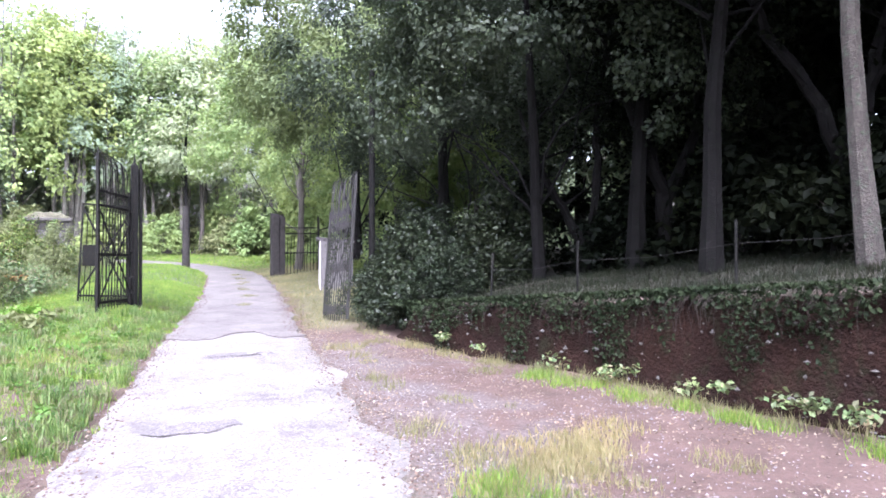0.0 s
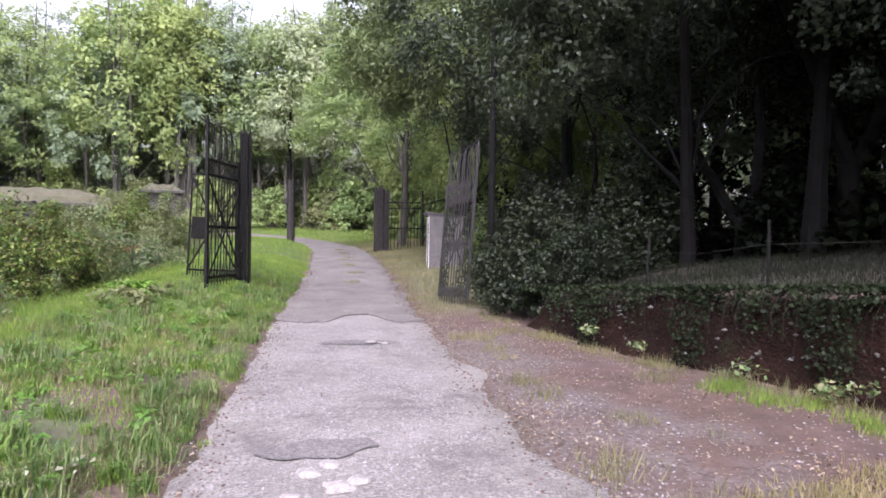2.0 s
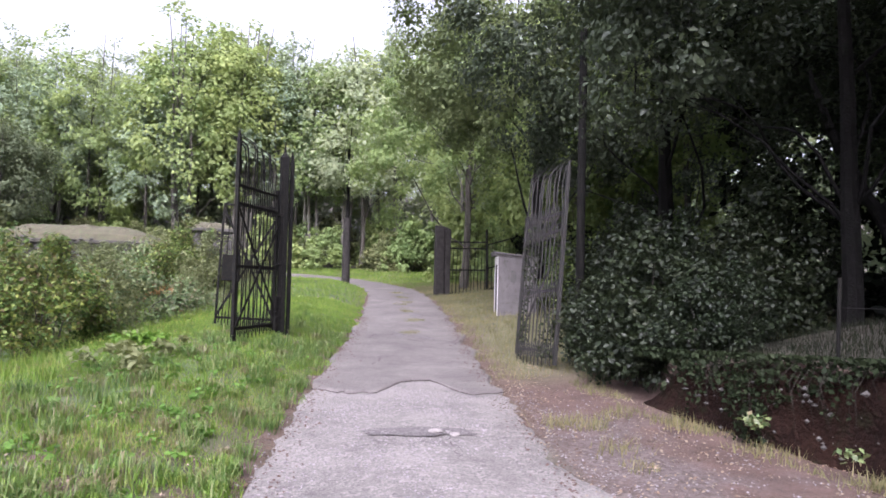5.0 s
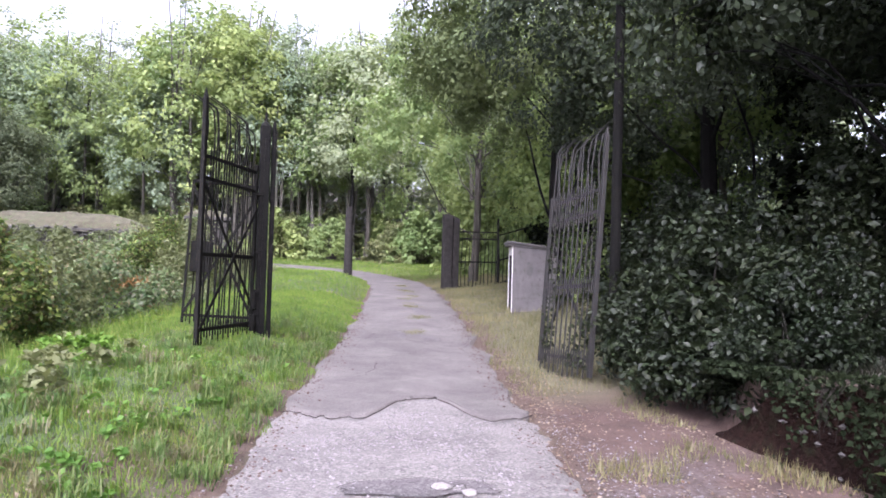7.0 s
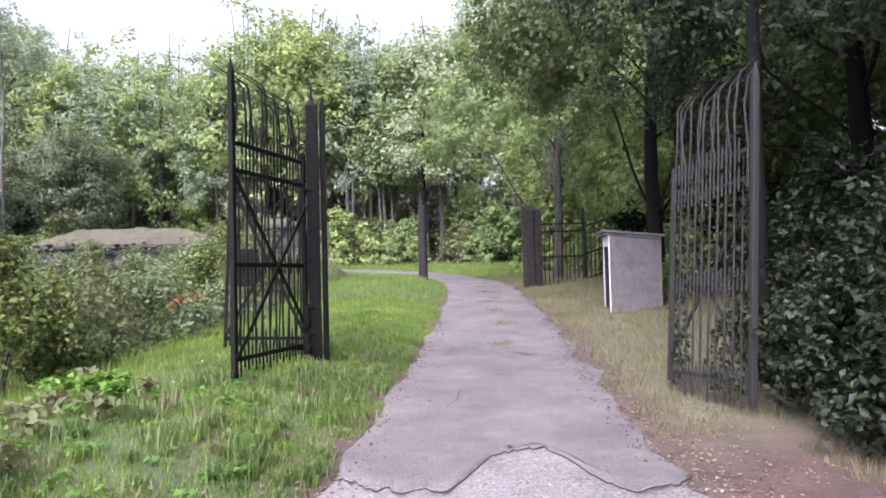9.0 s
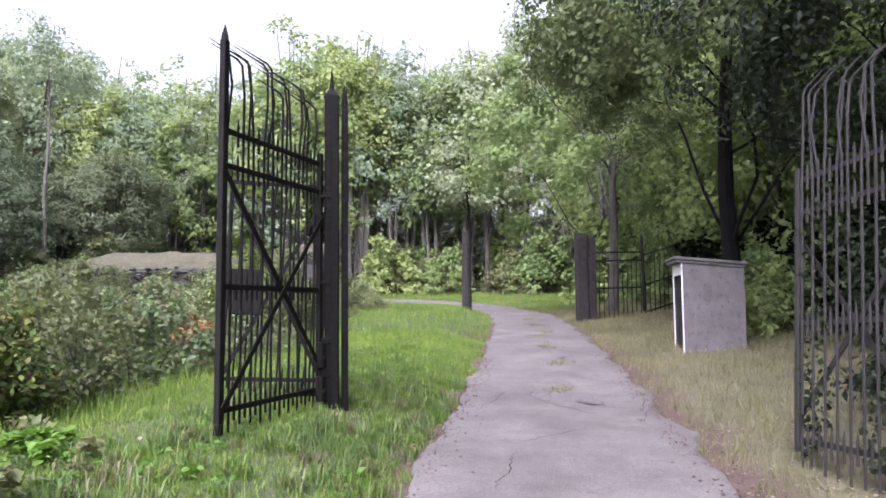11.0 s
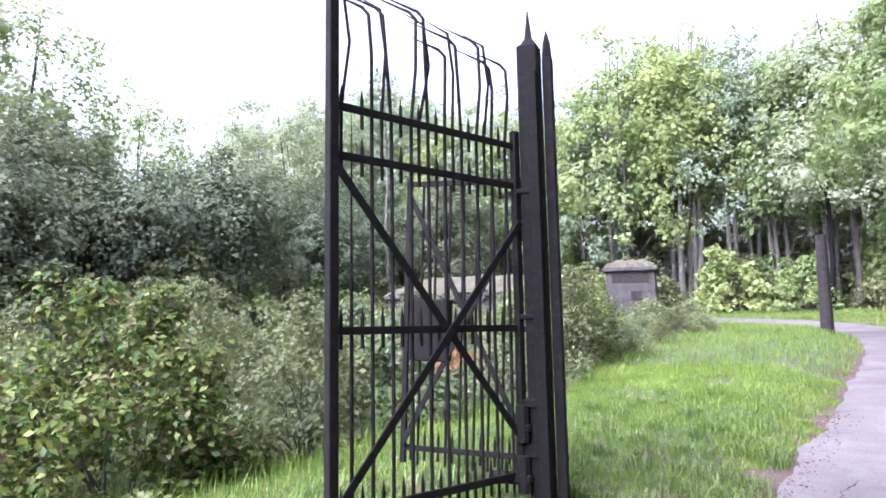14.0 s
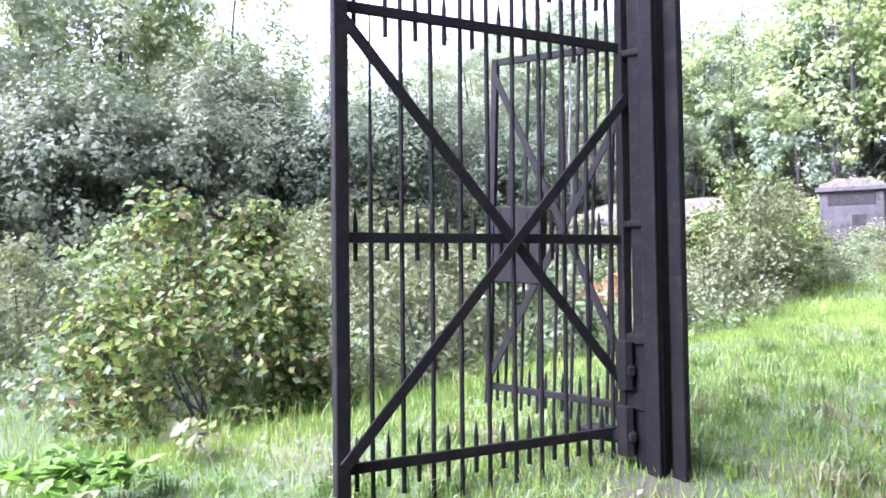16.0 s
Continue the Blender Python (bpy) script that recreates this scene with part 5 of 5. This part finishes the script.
# tufts of longer arching grass at the lane's edge and on the verge
def tufts(name, places, long, mat, seed, label):
    """Tufts of arching blades that fall outwards from each root."""
    r = np.random.default_rng(seed)
    verts, faces = [], []
    for x, y in places:
        z = ground_at(x, y)
        big = 0.6 + 0.8 * r.random()
        for k in range(int(26 + 22 * r.random())):
            a = r.random() * 6.283
            ln = long * big * (0.5 + 0.7 * r.random())
            out = ln * (0.25 + 0.65 * r.random())
            rise = math.sqrt(max(0.01, ln * ln - out * out * 0.8))
            px, py = x + 0.05 * big * r.normal(), y + 0.05 * big * r.normal()
            c, d, w = math.cos(a), math.sin(a), 0.0035 + 0.003 * r.random()
            o = len(verts)
            for f, h, t in ((0, 0, 1), (0.42, 0.72, 0.85)):
                verts += [(px + c * out * f - d * w * t, py + d * out * f + c * w * t, z - 0.01 + rise * h), (px + c * out * f + d * w * t, py + d * out * f - c * w * t, z - 0.01 + rise * h)]
            verts.append((px + c * out, py + d * out, z + rise * (0.55 + 0.35 * r.random())))
            faces += [(o, o + 1, o + 3, o + 2), (o + 2, o + 3, o + 4)]
    return tagged(part(name, (verts, faces), mat), label, "grass", kind="stuff")


def verge_places(n, y0, y1, deep, seed):
    r = np.random.default_rng(seed)
    out = []
    while len(out) < n:
        y = y0 + (y1 - y0) * r.random()
        x = float(interp(LINE, y)) - 1.42 - deep * r.random() ** 1.4
        if lump(x * 1.4 + 1, y * 1.2) > -0.55 and (x - 0.7) ** 2 + (y - 1.5) ** 2 > 0.2:
            out.append((x, y))
    return out


L_TUFT = leaf_mat("cool_green_tuft_grass", [(0.0532, 0.105, 0.0299), (0.084, 0.149, 0.0414), (0.14, 0.203, 0.069), (0.182, 0.209, 0.0978)], 0.25, 0.35)
tufts("grass_tufts", verge_places(420, -15.6, 6, 2.6, 91), 0.2, L_TUFT, 92, "arching tufts of cool green grass on the verge")
tufts("grass_tufts", verge_places(330, -15.6, 8, 2.8, 93), 0.15, L_GRASS, 94, "fresh tufts of bright green grass on the verge")
tufts("grass_tufts", verge_places(150, -15.6, 4, 2.4, 95), 0.16, L_DRYGRASS, 96, "withered straw-coloured tufts on the verge")
cx, cy = [], []
for i in range(46):
    y = -15.5 + rng.random() * 12
    x = float(interp(WALL, y)) - 0.15 - 0.35 * rng.random() if i % 4 else float(interp(LINE, y)) + 1.55 + 0.5 * rng.random()
    k = int(40 + 60 * rng.random())
    cx.append(x + rng.normal(size=k) * 0.12)
    cy.append(y + rng.normal(size=k) * 0.12)
blades("grass_tufts", np.concatenate(cx), np.concatenate(cy), 0.12, L_DRYGRASS, 14, "tufts of dry grass on the dirt")
# withered cuttings on the near verge
pts = clumps(rng, [(-0.1 + 0.4 * rng.random(), -10.1 + rng.normal() * 0.25, 0.1) for i in range(7)], 0.16, 9, 0.2)
L_PALE = leaf_mat("withered_pale_leaves", [(0.248, 0.253, 0.209), (0.303, 0.297, 0.253), (0.165, 0.176, 0.121)], 0.3, 0.2)
tagged(leaf_mesh("withered_cuttings", pts, 0.035, L_PALE, rng, 1.5, 1.3), "pale withered plant cuttings on the verge", "leaves", kind="stuff")

# roots, creepers and stones on the bank wall
M_ROOT = rough_mat("pale_roots", (0.0168, 0.014, 0.0112), (0.0308, 0.0266, 0.0224), 8, 60, 0.95, 0.4, 0.003)
bm = bmesh.new()
for i in range(190):
    y = -16 + rng.random() * 11.5
    xw = float(interp(WALL, y))
    top = float(base_height(y)) + 0.66 + 0.085 * float(np.clip(-4 - y, 0, 9))
    ln = 0.15 + 0.5 * rng.random() ** 1.5
    dy = rng.normal() * 0.1
    tube(bm, [(xw - 0.02, y, top + 0.05), (xw - 0.17, y + dy * 0.3, top - ln * 0.35), (xw - 0.16 + 0.03 * rng.normal(), y + dy, top - ln)], [0.004, 0.0035, 0.0015], 4, False)
tagged(part("creepers", bm, M_ROOT), "thin pale creeper stems hanging down the bank wall", "creeper", kind="stuff")
n = 9500
ys = -17 + rng.random(n) * 13
hang = rng.random(n)
keep = np.sin(ys * 3.3) + np.sin(ys * 7.1 + 2) + 1.3 * rng.random(n) - hang * 1.6 > 0.2
ys, hang = ys[keep], hang[keep]
top = base_height(ys) + 0.66 + 0.085 * np.clip(-4 - ys, 0, 9)
xs = interp(WALL, ys) - 0.17 + 0.03 * rng.normal(size=len(ys))
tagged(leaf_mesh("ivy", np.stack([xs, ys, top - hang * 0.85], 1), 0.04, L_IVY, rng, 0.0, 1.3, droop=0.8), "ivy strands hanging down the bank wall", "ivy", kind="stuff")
pts = []
for i in range(260):
    y = -16.5 + rng.random() * 12.5
    z = float(base_height(y)) + rng.random() * (0.5 + 0.085 * max(0, min(9, -4 - y)))
    pts.append((float(interp(WALL, y)) - 0.08 + 0.04 * rng.normal(), y, z))
stones("wall_stones", pts, 0.012 + 0.035 * rng.random(len(pts)) ** 2, M_STONE, "small stones showing in the bank wall", 21, 0.8)
# nettles and leafy weeds along the wall foot and the near verge
pts = clumps(rng, [(float(interp(WALL, y)) - 0.3 - 0.2 * rng.random(), y, 0.12 + 0.12 * rng.random()) for y in (-9.1, -9.4, -8.2, -10.3, -10.7, -11.2, -11.6, -12.1, -6.7, -5.6)], 0.2, 60, 0.5)
tagged(leaf_mesh("weeds", pts, 0.045, L_BUSH, rng, 0.6, 1.6), "low green weeds at the foot of the bank wall", "weeds", kind="stuff")
pts = clumps(rng, [(-0.9 + 0.7 * rng.normal(), -2.2 + 0.9 * rng.normal(), 0.42 + 0.1 * rng.random()) for i in range(14)], 0.2, 44, 0.5)
tagged(leaf_mesh("weeds", [p for p in pts if p[0] < -0.5], 0.06, L_WILD, rng, 0.8, 1.7), "bright leafy weeds in the verge grass", "weeds", kind="stuff")

# leafy plant in front of the thicket
pts = clumps(rng, [(-1.02 + 0.22 * rng.normal(), -0.72 + 0.2 * rng.normal(), 0.42 + 0.16 * rng.random()) for i in range(16)], 0.12, 26, 0.6)
L_FRESH = leaf_mat("fresh_green_leaves", [(0.078, 0.167, 0.0286), (0.109, 0.214, 0.0358), (0.133, 0.244, 0.0465)], 0.3, 0.4)
tagged(leaf_mesh("nettle_patch", pts, 0.05, L_FRESH, rng, 1.2, 1.9), "fresh green nettles in the verge grass", "nettles", kind="stuff")

# dead grass and dark rank tufts mixed into the near verge
xs, ys = patchy(60000, -3.6, 1.4, -15.5, -2, lambda x, y, u: (u < -1.4) & (lump(x * 1.2 + 4, y * 1.1) > 0.25))
blades("dead_grass", xs, ys, 0.07, L_DRYGRASS, 31, "dead grass mixed into the verge")
xs, ys = patchy(2600, -3, 1.2, -15.5, 2, lambda x, y, u: (u < -1.35) & (lump(x + 2, y * 1.4) > 0.2))
tagged(leaf_mesh("dead_leaves", np.stack([xs, ys, height(xs, ys) + 0.03], 1), 0.03, L_DRY, rng, 2.0, 1.5), "dead leaves and cuttings in the verge grass", "leaves", kind="stuff")

# rubble along the front of the long bunker
pts = []
for i in range(150):
    x = -13.5 + 7.2 * rng.random()
    pts.append((x, 20.1 + 0.07 * (x + 13.5) + 0.08 * rng.normal(), 1.6 + 1.15 * rng.random()))
stones("rubble", pts, 0.07 + 0.1 * rng.random(len(pts)), M_OLDCONC, "broken rubble along the front of the long bunker", 51, 0.7)

# grass patches on the old turning place
cx, cy = [], []
for i in range(70):
    f = rng.random()
    x, y = 3.6 + 1.8 * f + 0.28 * rng.normal(), -12.5 + 1.7 * f + 0.3 * rng.normal()
    k = int(50 + 70 * rng.random())
    cx.append(x + rng.normal(size=k) * 0.11)
    cy.append(y + rng.normal(size=k) * 0.11)
blades("grass_tufts", np.concatenate(cx), np.concatenate(cy), 0.07, L_DRYGRASS, 41, "short yellow-green grass growing on the old turning place")
cx, cy = [], []
for i in range(60):
    f = rng.random()
    x, y = (3.5 + 0.5 * rng.random(), -12.9 + 1.2 * rng.random()) if i % 3 == 0 else (float(interp(WALL, -13 + 5 * f)) - 0.45 - 0.35 * rng.random(), -13 + 5 * f)
    k = int(40 + 60 * rng.random())
    cx.append(x + rng.normal(size=k) * 0.1)
    cy.append(y + rng.normal(size=k) * 0.1)
blades("grass_tufts", np.concatenate(cx), np.concatenate(cy), 0.09, L_GRASS, 42, "green grass tufts on the dirt below the bank wall")
# broad-leaved weeds scattered through the verge
cs = []
for i in range(150):
    y = -15 + 15 * rng.random()
    x = float(interp(LINE, y)) - 1.75 - 2.3 * rng.random()
    cs.append((x, y, ground_at(x, y) + 0.05))
tagged(leaf_mesh("verge_weeds", clumps(rng, cs, 0.13, 16, 0.35), 0.045, L_FRESH, rng, 1.5, 1.5), "low broad-leaved weeds in the verge grass", "weeds", kind="stuff")
# crumbs of soil spilt along the lane's edges
M_SOIL = rough_mat("reddish_soil_crumbs", (0.05, 0.03, 0.022), (0.13, 0.088, 0.07), 20, 70, 0.97, 0.5, 0.004)
pts = []
while len(pts) < 7000:
    y = -15.6 + 24 * rng.random() ** 1.3
    u = (1.28 + 0.16 * rng.normal()) * (1 if rng.random() < 0.5 else -1)
    x = float(interp(LINE, y)) + u
    pts.append((x, y, (lane_z(x, y) if abs(u) < 1.25 else ground_at(x, y)) + 0.002))
stones("soil_crumbs", pts, 0.006 + 0.016 * rng.random(len(pts)) ** 2, M_SOIL, "crumbs of reddish soil along the lane's edges", 61)
